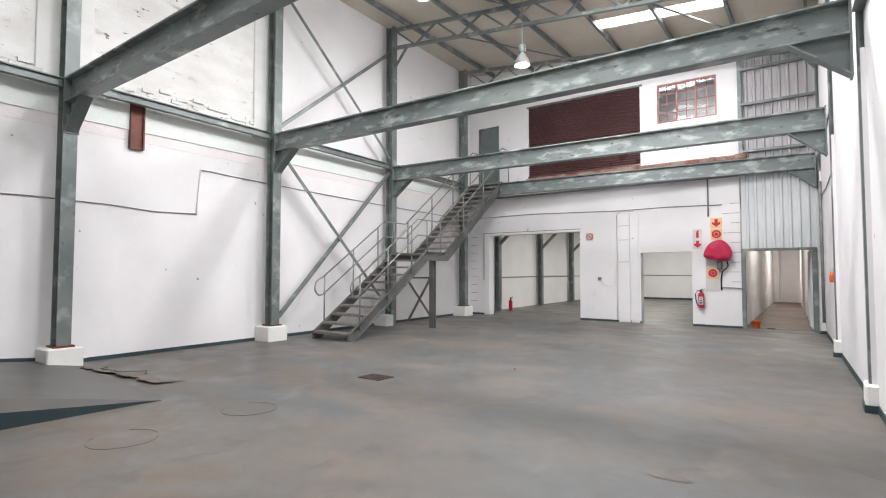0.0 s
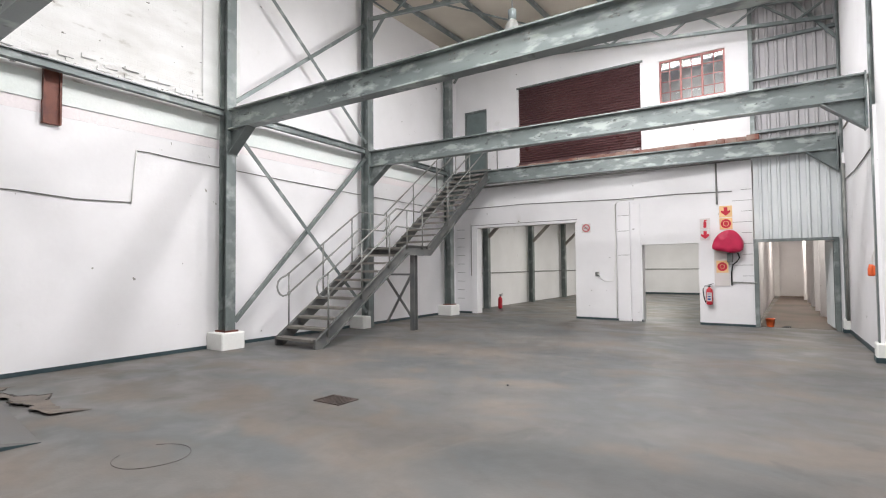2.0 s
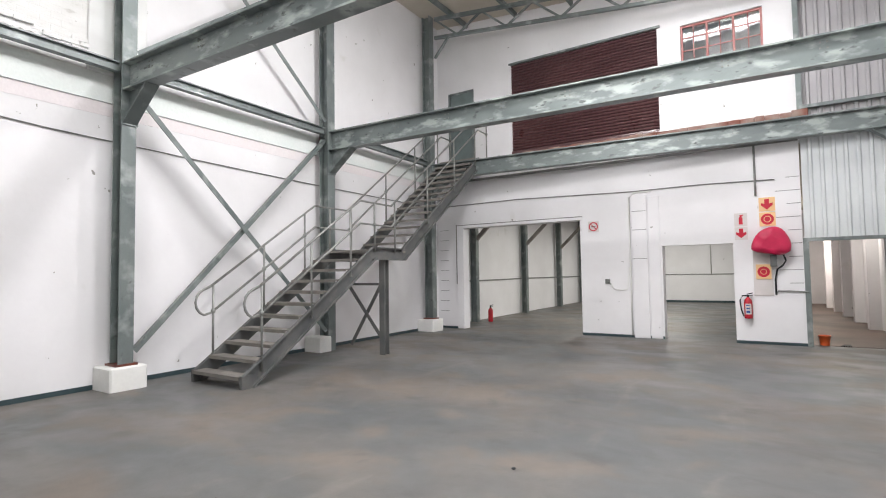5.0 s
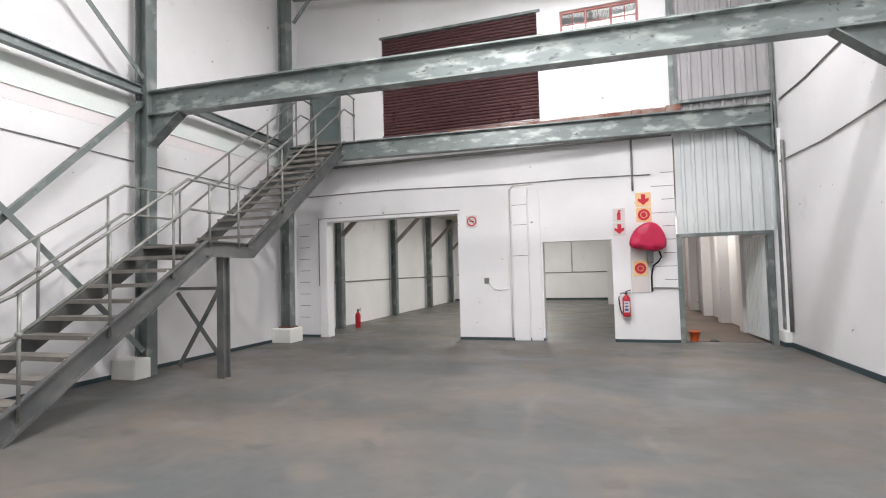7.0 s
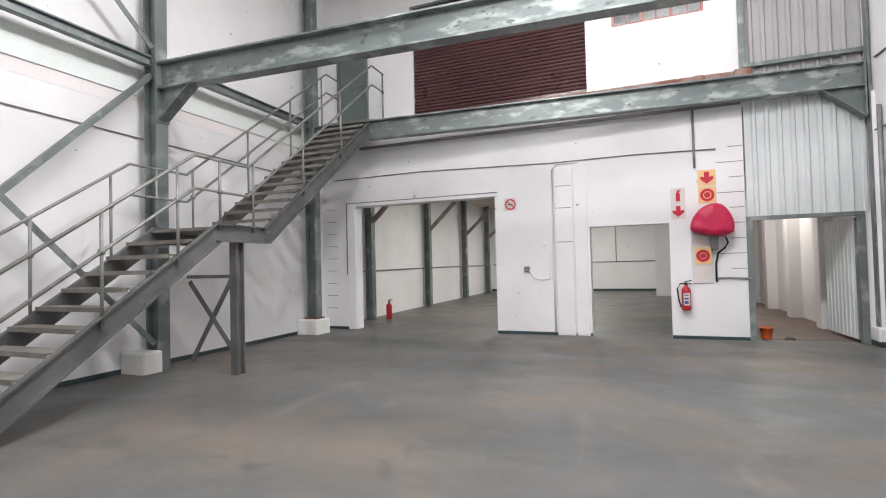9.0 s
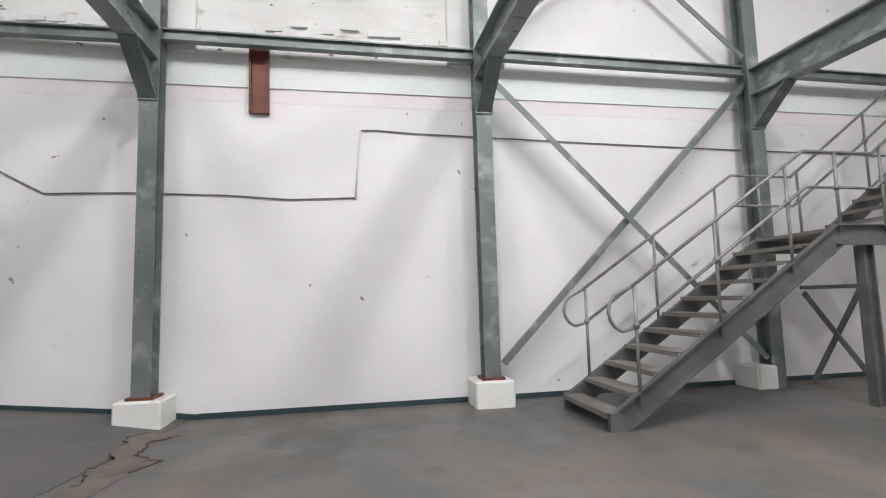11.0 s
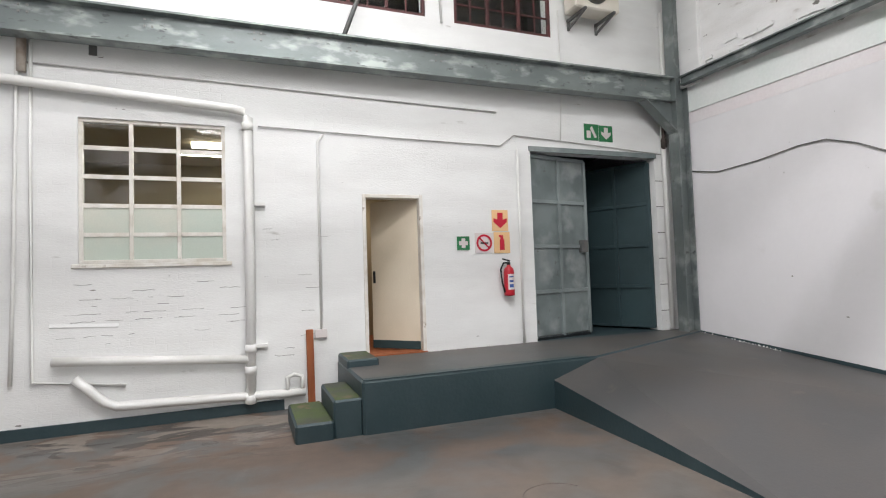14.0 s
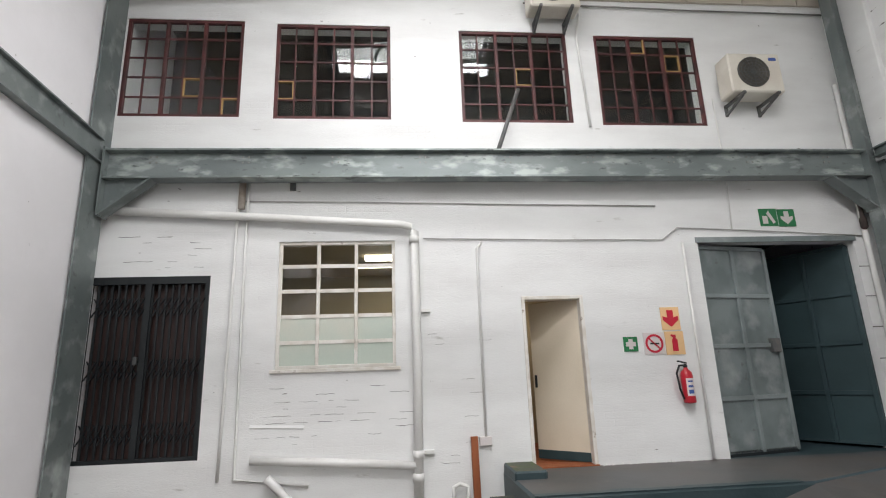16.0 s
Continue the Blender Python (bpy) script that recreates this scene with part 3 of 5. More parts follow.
# ---- steel frame ----
def column(x, y, z0, z1, plinth, w=0.21):
    e = thing("steel_column", (x, y, z0), "grey painted steel I-section column" + (" on a white plinth" if plinth else ""), "column", "steel columns")
    mesh_ob("shaft", Geo().ibeam((x, y, z0 + (0.37 if plinth else 0)), (x, y, z1), 0.26, w, 0.025, 0.02, (1, 0, 0)), STEEL, e, (x, y, z0))
    if plinth:
        g = Geo().box(x - 0.3, y - 0.26, z0 - 0.02, x + 0.24, y + 0.26, z0 + 0.34)
        mesh_ob("plinth", g, PLINTH, e, (x, y, z0), bevel=0.02)
        mesh_ob("base_plate", Geo().box(x - 0.17, y - 0.15, z0 + 0.34, x + 0.17, y + 0.15, z0 + 0.372), RUST, e, (x, y, z0))


for i, y in enumerate(LEFT):
    column(xc(y), y, 0.53 if i == 0 else 0.0, roof(xc(y)) - 0.1, i in (1, 2, 4))
setting("plinth_stair", Geo().box(xc(11.95) - 0.3, 11.66, -0.02, xc(11.95) + 0.2, 11.99, 0.32), PLINTH, "white painted concrete block beside the column",
        "plinth", bevel=0.02)
for i, y in enumerate(RIGHT):
    x, y = xr(y) + 0.03, y if i else y + 0.12
    e = thing("steel_column", (x, y, 0), "grey steel column set in the white wall", "column", "steel columns")
    mesh_ob("shaft", Geo().ibeam((x, y, 0.3 if i else 0), (x, y, roof(x) - 0.1), 0.2, 0.15 if i else 0.48, 0.025, 0.02, (1, 0, 0)), STEEL, e, (x, y, 0))
    mesh_ob("plinth", Geo().box(x - 0.14, y - (0.18 if i else 0.3), -0.02, x + 0.1, y + (0.18 if i else 0.3), 0.31), PLINTH, e, (x, y, 0), bevel=0.02)
    if i:
        mesh_ob("casing", Geo().box(x - 0.075, y - 0.085, 0.3, x + 0.06, y + 0.085, 4.2), WHITE, e, (x, y, 0))
    mesh_ob("skirting", Geo().box(x - 0.152, y - (0.192 if i else 0.312), 0, x + 0.1, y + (0.192 if i else 0.312), 0.085), TEAL, e, (x, y, 0))


def cross_beam(xa, ya, xb, yb, top=4.83, h=0.42):
    a, b = Vector((xa, ya, top - h / 2)), Vector((xb, yb, top - h / 2))
    mid = (a + b) / 2
    e = thing("cross_beam", mid, "heavy grey steel I-beam with scuffed white patches", "beam", "cross beams")
    mesh_ob("girder", Geo().ibeam(a, b, h, 0.22, 0.026, 0.018), BEAMSTEEL, e, mid)
    d = (b - a).normalized()
    s = d.cross(Vector((0, 0, 1))).normalized()
    hn = Geo()
    for p, q in ((a, 1), (b, -1)):
        p = p - Vector((0, 0, h / 2))
        tri = [p, p + d * q * 0.62, p + Vector((0, 0, -0.5))]
        o = s * 0.011
        hn.add([t + o for t in tri] + [t - o for t in tri], [(0, 1, 2), (3, 4, 5), (0, 1, 4, 3), (1, 2, 5, 4), (2, 0, 3, 5)])
        hn.bar(tri[1], tri[2], 0.2, 0.022, d)
    mesh_ob("haunch", hn, STEEL, e, mid)
    pl = Geo()
    for p, q in ((a, 1), (b, -1)):
        pl.bar(p + d * q * 0.012 + Vector((0, 0, -0.72)), p + d * q * 0.012 + Vector((0, 0, 0.24)), 0.24, 0.024, d)
    mesh_ob("end_plate", pl, STEEL, e, mid)
    bo = Geo()
    n = 9
    for j in range(n):
        c = a.lerp(b, (j + 0.5) / n)
        for u in (-0.04, 0.04):
            for w in (0.04, 0.12):
                for q in (1, -1):
                    k = c + d * u + Vector((0, 0, w)) + s * q * 0.011
                    bo.bar(k, k + s * q * 0.012, 0.022, 0.022)
    tagged(mesh_ob("bolt", bo, GALV, e, mid), kind="stuff")


for i, (ya, yb) in enumerate(zip(LEFT, RIGHT)):
    cross_beam(xc(ya) + 0.13, ya, xr(yb) - 0.11, yb, (4.86, 4.83, 4.82, 4.75, 4.72)[i])
for ya, yb in zip(LEFT, LEFT[1:]):
    g = Geo().ibeam((xc(ya), ya + 0.1, 4.8), (xc(yb), yb - 0.1, 4.77), 0.15, 0.12, 0.02, 0.015)
    tagged(mesh_ob("tie_beam", g, STEEL, at=(xc(ya), (ya + yb) / 2, 4.95)), "grey steel channel between two columns", "beam", "tie beams")

for ya, yb in zip(RIGHT[:2], RIGHT[1:3]):
    g = Geo().ibeam((xr(ya) - 0.05, ya + 0.1, 4.82), (xr(yb) - 0.05, yb - 0.1, 4.8), 0.34, 0.12, 0.02, 0.015)
    tagged(mesh_ob("tie_beam", g, STEEL, at=(xr(ya), (ya + yb) / 2, 4.74)), "grey steel channel between two columns", "beam", "tie beams")


def brace(p0, p1, w=0.082):
    g = Geo().angle_bar(p0, p1, w, 0.014, (1, 0, 0))
    tagged(mesh_ob("diagonal_brace", g, STEEL, at=p0), "grey steel angle cross brace between columns", "brace", "diagonal braces")


xa, xb = xc(7.8), xc(12.07)
brace((xa - 0.02, 7.95, 0.55), (xb - 0.02, 11.97, 4.6))
brace((xa + 0.05, 7.95, 4.45), (xb + 0.05, 11.97, 0.45))
brace((xa - 0.02, 7.95, 5.1), (xb - 0.02, 11.97, 8.3))
brace((xa + 0.05, 7.95, 8.4), (xb + 0.05, 11.97, 5.0))


# ---- stair ----
def staircase():
    xo, xi = -8.64, -9.84
    e = thing("steel_staircase", (-9.2, 8.9, 0), "grey steel staircase with a landing and tubular handrails", "staircase")
    o = (-9.2, 8.9, 0)
    A, B = (8.81, 0.18), (11.7, 2.12)
    C, D = (12.72, 2.12), (16.45, 4.78)

    def sk(y):
        return -0.055 * (y - 12.5)

    for x in (xo, xi):
        g = Geo()
        pts = [(x + sk(A[0]), A[0] - 0.06, A[1] - 0.08), (x + sk(B[0]), B[0], B[1] - 0.09), (x + sk(C[0]), C[0], C[1] - 0.09), (x + sk(D[0]), D[0], D[1] - 0.1)]
        for p, q in zip(pts, pts[1:]):
            dv = (Vector(q) - Vector(p)).normalized() * 0.04
            g.sweep([(-0.035, -0.125), (0.035, -0.125), (0.035, -0.105), (-0.018, -0.105), (-0.018, 0.105), (0.035, 0.105), (0.035, 0.125), (-0.035, 0.125)],
                    Vector(p) - dv, Vector(q) + dv, Vector((1 if x == xo else -1, 0, 0)), Vector((0, -(q[2] - p[2]), q[1] - p[1])).normalized())
        xs = x + sk(A[0])
        g.prism([(xs - 0.03, A[0] - 0.2), (xs + 0.03, A[0] - 0.2), (xs + 0.03, A[0] - 0.02), (xs - 0.03, A[0] - 0.02)], 0.0, 0.19)
        mesh_ob("stringer", g, DARKSTEEL, e, o)
    for (y0, z0), (y1, z1), n in ((A, B, 10), (C, D, 14)):
        for j in range(0 if n == 10 else 1, n + (0 if n == 10 else 1)):
            y, z = y0 + (y1 - y0) * (j - 0.3) / n, z0 + (z1 - z0) * j / n
            s = sk(y)
            t = Geo().box(xi + s + 0.03, y - 0.13, z - 0.02, xo + s - 0.03, y + 0.12, z).box(xi + s + 0.03, y - 0.135, z - 0.05, xo + s - 0.03, y - 0.118, z)
            mesh_ob("tread", t, TREAD, e, (xi, y, z))
    mesh_ob("landing_plate", Geo().box(xi + sk(12.5) + 0.03, 11.58, 2.07, xo + sk(12.5) - 0.03, 12.82, 2.11), TREAD, e, o)
    mesh_ob("landing_plate", Geo().box(xi + sk(16.5), 16.3, 4.66, xo + sk(16.5), 17.2, 4.71), TREAD, e, o)
    px = xo - 0.08
    mesh_ob("landing_post", Geo().ibeam((px, 12.15, 0), (px, 12.15, 1.91), 0.15, 0.13, 0.02, 0.016, (0, 1, 0)), DARKSTEEL, e, o)
    lg = Geo().bar((px - 0.02, 12.12, 0.3), (px - 0.9, 12.12, 1.35), 0.07, 0.02, (0, 1, 0)).bar((px - 0.02, 12.15, 1.5), (px - 0.9, 12.15, 0.15), 0.07, 0.02, (0, 1, 0))
    lg.bar((px, 12.14, 1.42), (px - 0.95, 12.14, 1.42), 0.06, 0.05)
    mesh_ob("landing_brace", lg, DARKSTEEL, e, o)
    for x in (xo + 0.01, xi - 0.01):
        g = Geo()

        def pt(y, z, dz):
            return (x + sk(y), y, z + dz)
        gap = 0.43
        rail = [(8.93, 1.47), (11.28, 3.02), (12.28, 3.02), (16.4, 6.0), (17.0, 6.0)]
        foot = [(8.72, 0.1), (11.7, 2.12), (12.72, 2.12), (16.45, 4.78), (17.1, 4.72)]

        def height(line, y):
            for (y0, z0), (y1, z1) in zip(line, line[1:]):
                if y <= y1:
                    return z0 + (z1 - z0) * (y - y0) / (y1 - y0)
            return line[-1][1]
        for h in (0.0, -gap):
            g.tube([pt(y, z, h) for y, z in rail], 0.02)
        ya, za = rail[0]
        g.tube([pt(ya, za, 0)] + [(x + sk(ya), ya - 0.05 - gap / 2 * math.sin(a), za - 0.04 - gap / 2 + gap / 2 * math.cos(a)) for a in (0.3, 0.7, 1.1, 1.57, 2.0, 2.4, 2.8)]
               + [pt(ya, za, -gap)], 0.02)
        mesh_ob("handrail", g, GALV, e, o, smooth=True)
        for y in (8.97, 10.0, 11.0, 11.72, 12.4, 13.7, 15.0, 16.2, 16.95):
            zb, zt = height(foot, y), height(rail, y)
            pg = Geo().tube([pt(y, zb, -0.06), pt(y, zt, 0)], 0.019)
            pg.lathe([(0.03, zt - gap - 0.03), (0.04, zt - gap), (0.03, zt - gap + 0.03)], x + sk(y), y, 8)
            mesh_ob("baluster", pg, GALV, e, pt(y, zb, 0), smooth=True)


staircase()

# ---- trims and marks on the walls ----
sk = Geo()
sk.prism([(xl(4.1), 4.1), (xl(17.1), 17.1), (xl(17.1) + 0.012, 17.1), (xl(4.1) + 0.012, 4.1)], 0, 0.07)
for (ya, za), (yb, zb) in (((-1.2, 0.56), (1.5, 0.31)), ((1.5, 0.31), (3.52, 0.1)), ((3.52, 0.1), (4.1, 0.01))):
    sk.add([(xl(y) + dx, y, z + dz) for y, z in ((ya, za), (yb, zb)) for dx, dz in ((-0.01, -0.05), (0.012, -0.05), (0.012, 0.05), (-0.01, 0.05))],
           [(0, 1, 2, 3), (4, 5, 6, 7), (0, 1, 5, 4), (1, 2, 6, 5), (2, 3, 7, 6), (3, 0, 4, 7)])
sk.prism([(xr(-1.2), -1.2), (xr(17.1), 17.1), (xr(17.1) - 0.012, 17.1), (xr(-1.2) - 0.012, -1.2)], 0, 0.09)
for a, b in ((-10.7, -9.78), (-6.27, -4.3), (-2.83, -1.55)):
    sk.box(a, YB - 0.012, 0, b, YB, 0.06)
sk.box(-3.46, YF, 0, 1.2, YF + 0.03, 0.13)
setting("baseboard", sk, TEAL, "dark teal painted skirting band along the walls", "baseboard")


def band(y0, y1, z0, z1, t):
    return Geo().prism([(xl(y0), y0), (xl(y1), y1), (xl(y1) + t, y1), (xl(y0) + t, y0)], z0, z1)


# ledge and strip below it carry the reflections in their colour
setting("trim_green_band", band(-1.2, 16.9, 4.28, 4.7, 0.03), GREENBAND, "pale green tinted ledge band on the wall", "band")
setting("trim_pink_band", band(-1.2, 16.9, 4.08, 4.28, 0.004), PINKBAND, "wall band under the ledge, pale pink reflection put into its colour", "band")
setting("trim_upper_wall", band(-1.2, 7.6, 4.7, 9.6, 0.03), ROUGHWHITE, "rough white painted brickwork of the upper wall", "wall")
# piers of the rough upper wall
pr = Geo()
for y in LEFT[:3]:
    pr.prism([(xl(y), y - 0.42), (xl(y), y + 0.42), (xl(y) + 0.09, y + 0.42), (xl(y) + 0.09, y - 0.42)], 4.7, 9.6)
setting("trim_upper_pier", pr, BRICKWHITE, "white plastered brick pier behind the column", "pier", bevel=0.01)
tp = Geo()
tp.box(-10.0, YB - 0.03, 0, -9.78, YB, 3.05).box(-9.78, YB - 0.03, 2.94, -6.2, YB, 3.02)
tp.box(-4.98, YB - 0.05, 0, -4.62, YB, 3.45).box(-4.6, YB - 0.02, 0, -4.34, YB, 3.4)
setting("trim_opening", tp, WHITE, "white plaster reveals and pilaster on the block wall", "trim", bevel=0.008)
bj = Geo()
for z in (2.6, 3.05, 1.9):
    bj.box(-4.96, YB - 0.054, z, -4.64, YB - 0.05, z + 0.012)
for i in range(9):
    z = 1.3 + i * 0.28
    bj.box(-1.55 - (0.45 if i % 2 else 0.25), YB - 0.004, z, -1.56, YB, z + 0.012)
    bj.box(-10.6, YB - 0.004, 0.5 + i * 0.3, -10.3, YB, 0.512 + i * 0.3)
bj.box(-10.02, YB - 0.034, 1.3, -9.99, YB - 0.03, 3.05).box(-9.99, YB - 0.034, 3.02, -6.2, YB - 0.028, 3.04)
# dark strip along the head of the lower wall
bj.box(-9.6, YB - 0.05, 4.3, -1.56, YB, 4.36)
setting("trim_joints", bj, CABLE, "dark open joints between painted blocks and a dark strip along the wall head", "joint")
lg = Geo()
random.seed(4)
x = -8.25
while x < -1.6:
    w = random.uniform(0.18, 0.34)
    lg.box(x, YU - 0.12 - random.uniform(0, 0.04), 4.8, x + w - 0.003, YU + 0.02, 4.92 + random.uniform(0, 0.03))
    x += w
setting("trim_ledge", lg, LEDGE, "broken brick ledge along the upper wall", "ledge", bevel=0.012)
setting("trim_lower_cap", Geo().box(-10.6, YB + 0.01, 4.36, -1.56, YU + 0.01, 4.8), WHITE, "white wall head under the ledge", "wall")

# chipped bricks at the foot of the rough upper wall
random.seed(7)
shapes = []
for k in range(5):
    g = Geo()
    pts = []
    for sx in (0, 0.03):
        for yy, zz in ((0, 0), (0.215, 0), (0.215, 0.06), (0, 0.06)):
            pts.append((sx, yy + random.uniform(-0.012, 0.012), zz + random.uniform(-0.008, 0.008)))
    g.add(pts, [(0, 1, 2, 3), (4, 5, 6, 7), (0, 1, 5, 4), (1, 2, 6, 5), (2, 3, 7, 6), (3, 0, 4, 7)])
    ob = mesh_ob("brick", g, ROUGHWHITE)
    shapes.append(ob.data)
    bpy.data.objects.remove(ob)
for row in range(5):
    y = -0.7 + (0.12 if row % 2 else 0)
    while y < 7.6:
        if random.random() < (0.97, 0.95, 0.75, 0.3, 0.1)[row] and all(abs(y + 0.1 - c) > 0.35 for c in LEFT):
            b = new("brick", random.choice(shapes))
            b.matrix_basis = pose((xl(y) + 0.025 + random.uniform(-0.008, 0.03)) * K, y * K, (4.86 + row * 0.072) * K, random.uniform(-4, 4), random.uniform(-6, 6), 1.7 + random.uniform(-3, 3))
            b.parent = wall_left
        y += 0.228


# ---- cables and pipes ----
def cable(name, pts, r, mat, label, category="cable"):
    return tagged(mesh_ob(name, Geo().tube(pts, r, 6), mat, at=pts[0], smooth=True), label, category)


def lw(y, z):
    return (xl(y) + 0.02, y, z)


cable("wall_cable", [lw(-0.95, 3.3), lw(-0.3, 3.16), lw(0.4, 3.2), lw(1.0, 3.28), lw(1.35, 3.28), lw(1.7, 3.15), lw(2.3, 2.82), lw(3.2, 2.84), lw(4.4, 2.82), lw(5.2, 2.77), lw(6.05, 2.8)], 0.01, CABLE, "thin grey cable clipped along the wall")
cable("wall_conduit", [lw(6.06, 2.78), lw(6.1, 3.3), lw(6.14, 3.76)], 0.013, PVC, "short white painted conduit up the wall", "conduit")
cable("wall_cable", [lw(6.13, 3.74), lw(6.35, 3.75), lw(6.9, 3.72), lw(7.8, 3.7), lw(9.5, 3.66), lw(12, 3.62), lw(14.5, 3.6), lw(16.7, 3.58)], 0.01, CABLE,
      "thin grey cable clipped along the wall")
cable("wall_cable", [(-10.3, YB - 0.02, 3.62), (-8, YB - 0.02, 3.64), (-5.0, YB - 0.02, 3.55), (-3.4, YB - 0.02, 3.56), (-2.0, YB - 0.02, 3.52)], 0.011, CABLE,
      "thin grey cable along the block wall")
cable("wall_conduit", [(-5.03, YB - 0.02, 0.05), (-5.03, YB - 0.02, 1.2), (-5.03, YB - 0.02, 3.4), (-4.9, YB - 0.02, 3.52), (-4.5, YB - 0.02, 3.52)], 0.018, PVC,
      "white conduit on the block wall", "conduit")
cable("wall_conduit", [(-2.36, YB - 0.03, 4.33), (-2.36, YB - 0.03, 3.5), (-2.36, YB - 0.03, 3.2)], 0.022, GALV, "grey conduit above the hose reel", "conduit")
cable("wall_cable", [(xr(16.9) - 0.02, 16.9, 3.55), (xr(15) - 0.02, 15.0, 3.5), (xr(14) - 0.02, 14.0, 3.53), (xr(13) - 0.02, 12.95, 3.57)], 0.013, CABLE,
      "thin grey cable along the white wall")
cable("wall_cable", [(xr(13) - 0.02, 12.95, 3.57), (xr(13) - 0.02, 12.95, 2.4), (xr(13) - 0.02, 13.0, 1.85), (xr(13) - 0.06, 13.12, 1.7), (xr(13) - 0.05, 13.1, 1.6)], 0.011, PVC,
      "thin white cable hanging to an orange plug")
cable("wall_cable", [(xr(16.7) - 0.02, 16.75, 4.72), (xr(15.5) - 0.02, 15.5, 4.7), (xr(14.2) - 0.02, 14.2, 4.76), (xr(12.9) - 0.02, 12.9, 4.85)], 0.016, CABLE,
      "dark cable sloping along the white wall")
cable("corner_pipe", [(xr(16.6) - 0.05, 16.6, 0.3), (xr(16.6) - 0.05, 16.6, 3.9)], 0.035, GALV, "grey steel pipe in the corner", "pipe")
yf = YF + 0.05
cable("waste_pipe", [(1.15, yf + 0.05, 4.08), (-0.9, yf + 0.05, 3.965), (-2.9, yf + 0.05, 3.84), (-3.02, yf + 0.05, 3.81), (-3.075, yf + 0.05, 3.74), (-3.08, yf + 0.05, 2.0),
      (-3.06, yf + 0.05, 0.14)], 0.06, PVC, "fat white waste pipe bent down the wall", "pipe")
cable("waste_pipe", [(-1.0, yf + 0.05, 0.84), (-2.0, yf + 0.05, 0.77), (-3.05, yf + 0.05, 0.69)], 0.055, PVC, "white waste pipe with an open end", "pipe")
cable("waste_pipe", [(-1.22, yf + 0.1, 0.64), (-1.35, yf + 0.07, 0.5), (-1.5, yf + 0.05, 0.34), (-1.62, yf + 0.05, 0.28), (-2.4, yf + 0.05, 0.26), (-3.5, yf + 0.05, 0.22),
      (-3.72, yf + 0.05, 0.22)], 0.055, PVC, "white waste pipe along the wall foot", "pipe")
cable("waste_pipe", [(-3.5, yf + 0.06, 0.2), (-3.5, yf + 0.06, 0.42), (-3.58, yf + 0.06, 0.45), (-3.68, yf + 0.06, 0.42), (-3.68, yf + 0.06, 0.2)], 0.028, PVC, "small white pipe bend", "pipe")
for x, z in ((-3.07, 3.62), (-3.07, 0.82), (-3.06, 0.55), (-3.06, 0.2)):
    tagged(mesh_ob("pipe_collar", Geo().lathe([(0.07, z - 0.05), (0.07, z + 0.05)], x, yf + 0.05, 12), PVC, at=(x, yf, z), smooth=True), "white collar on the waste pipe", "collar", "pipe collars")
for z in (2.62, 0.82):
    tagged(mesh_ob("pipe_clamp", Geo().box(-3.27, YF, z, -3.1, yf + 0.02, z + 0.04), PVC, at=(-3.2, YF, z)), "white bracket of the waste pipe", "clamp", "pipe clamps")
cable("wall_conduit", [(-0.65, yf - 0.02, 4.95), (-0.65, yf - 0.02, 4.2), (-0.62, yf - 0.02, 1.6), (-0.6, yf - 0.02, 0.6)], 0.022, PVC, "white conduit down the brick wall", "conduit")
cable("riser_pipe", [(-0.7, yf, 4.86), (-0.7, yf, 4.1)], 0.05, RUSTY, "stained short pipe above the waste pipe", "pipe")
cable("wall_conduit", [(-0.78, yf - 0.02, 4.7), (-0.78, yf - 0.02, 3.0), (-0.8, yf - 0.02, 0.62), (-1.7, yf - 0.02, 0.5)], 0.02, PVC, "thin white conduit down the brick wall", "conduit")
cable("wall_cable", [(-0.7, yf - 0.03, 4.22), (-2.5, yf - 0.03, 4.2), (-4.3, yf - 0.03, 4.16), (-6.66, yf - 0.03, 4.12)], 0.011, PALECABLE, "thin grey cable along the brick wall")
cable("wall_cable", [(-3.2, yf - 0.03, 3.66), (-5.0, yf - 0.03, 3.62), (-6.7, yf - 0.03, 3.6), (-6.95, yf - 0.03, 3.78), (-7.6, yf - 0.03, 3.75), (-8.6, yf - 0.03, 3.7), (-9.95, yf - 0.03, 3.62)],
      0.01, PALECABLE, "grey cable over the steel door")
cable("wall_conduit", [(-3.95, yf - 0.02, 0.98), (-3.95, yf - 0.02, 3.5), (-4.02, yf - 0.02, 3.6)], 0.018, PVC, "thin white conduit to the socket", "conduit")
cable("wall_conduit", [(-6.98, yf, 0.58), (-6.98, yf, 3.55)], 0.022, PVC, "white conduit beside the steel door", "conduit")
cable("wall_cable", [(-7.85, yf - 0.03, 5.9), (-7.85, yf - 0.03, 4.4), (-7.8, yf - 0.03, 3.75)], 0.012, PVC, "thin pale cable below the air conditioner")
cable("corner_pipe", [(-9.88, yf + 0.02, 0.6), (-9.88, yf + 0.02, 4.2), (-9.96, yf + 0.02, 4.5), (-9.96, yf + 0.02, 6.15)], 0.045, PVC, "white pipe up the wall corner", "pipe")
tagged(mesh_ob("pipe_valve", Geo().lathe([(0.02, 3.7), (0.05, 3.73), (0.05, 3.85), (0.03, 3.9), (0.03, 4.1), (0.045, 4.12), (0.045, 4.3), (0.02, 4.34)], -9.85, yf + 0.06, 12), GRATE, at=(-9.85, yf, 3.7), smooth=True),
       "rusty brown valve on the corner pipe", "valve")
cable("wall_cable", [(-5.75, yf, 7.7), (-5.78, yf + 0.05, 7.3), (-5.72, yf, 7.0), (-5.8, yf - 0.02, 5.4)], 0.02, PVC, "pale pipe beside the window")
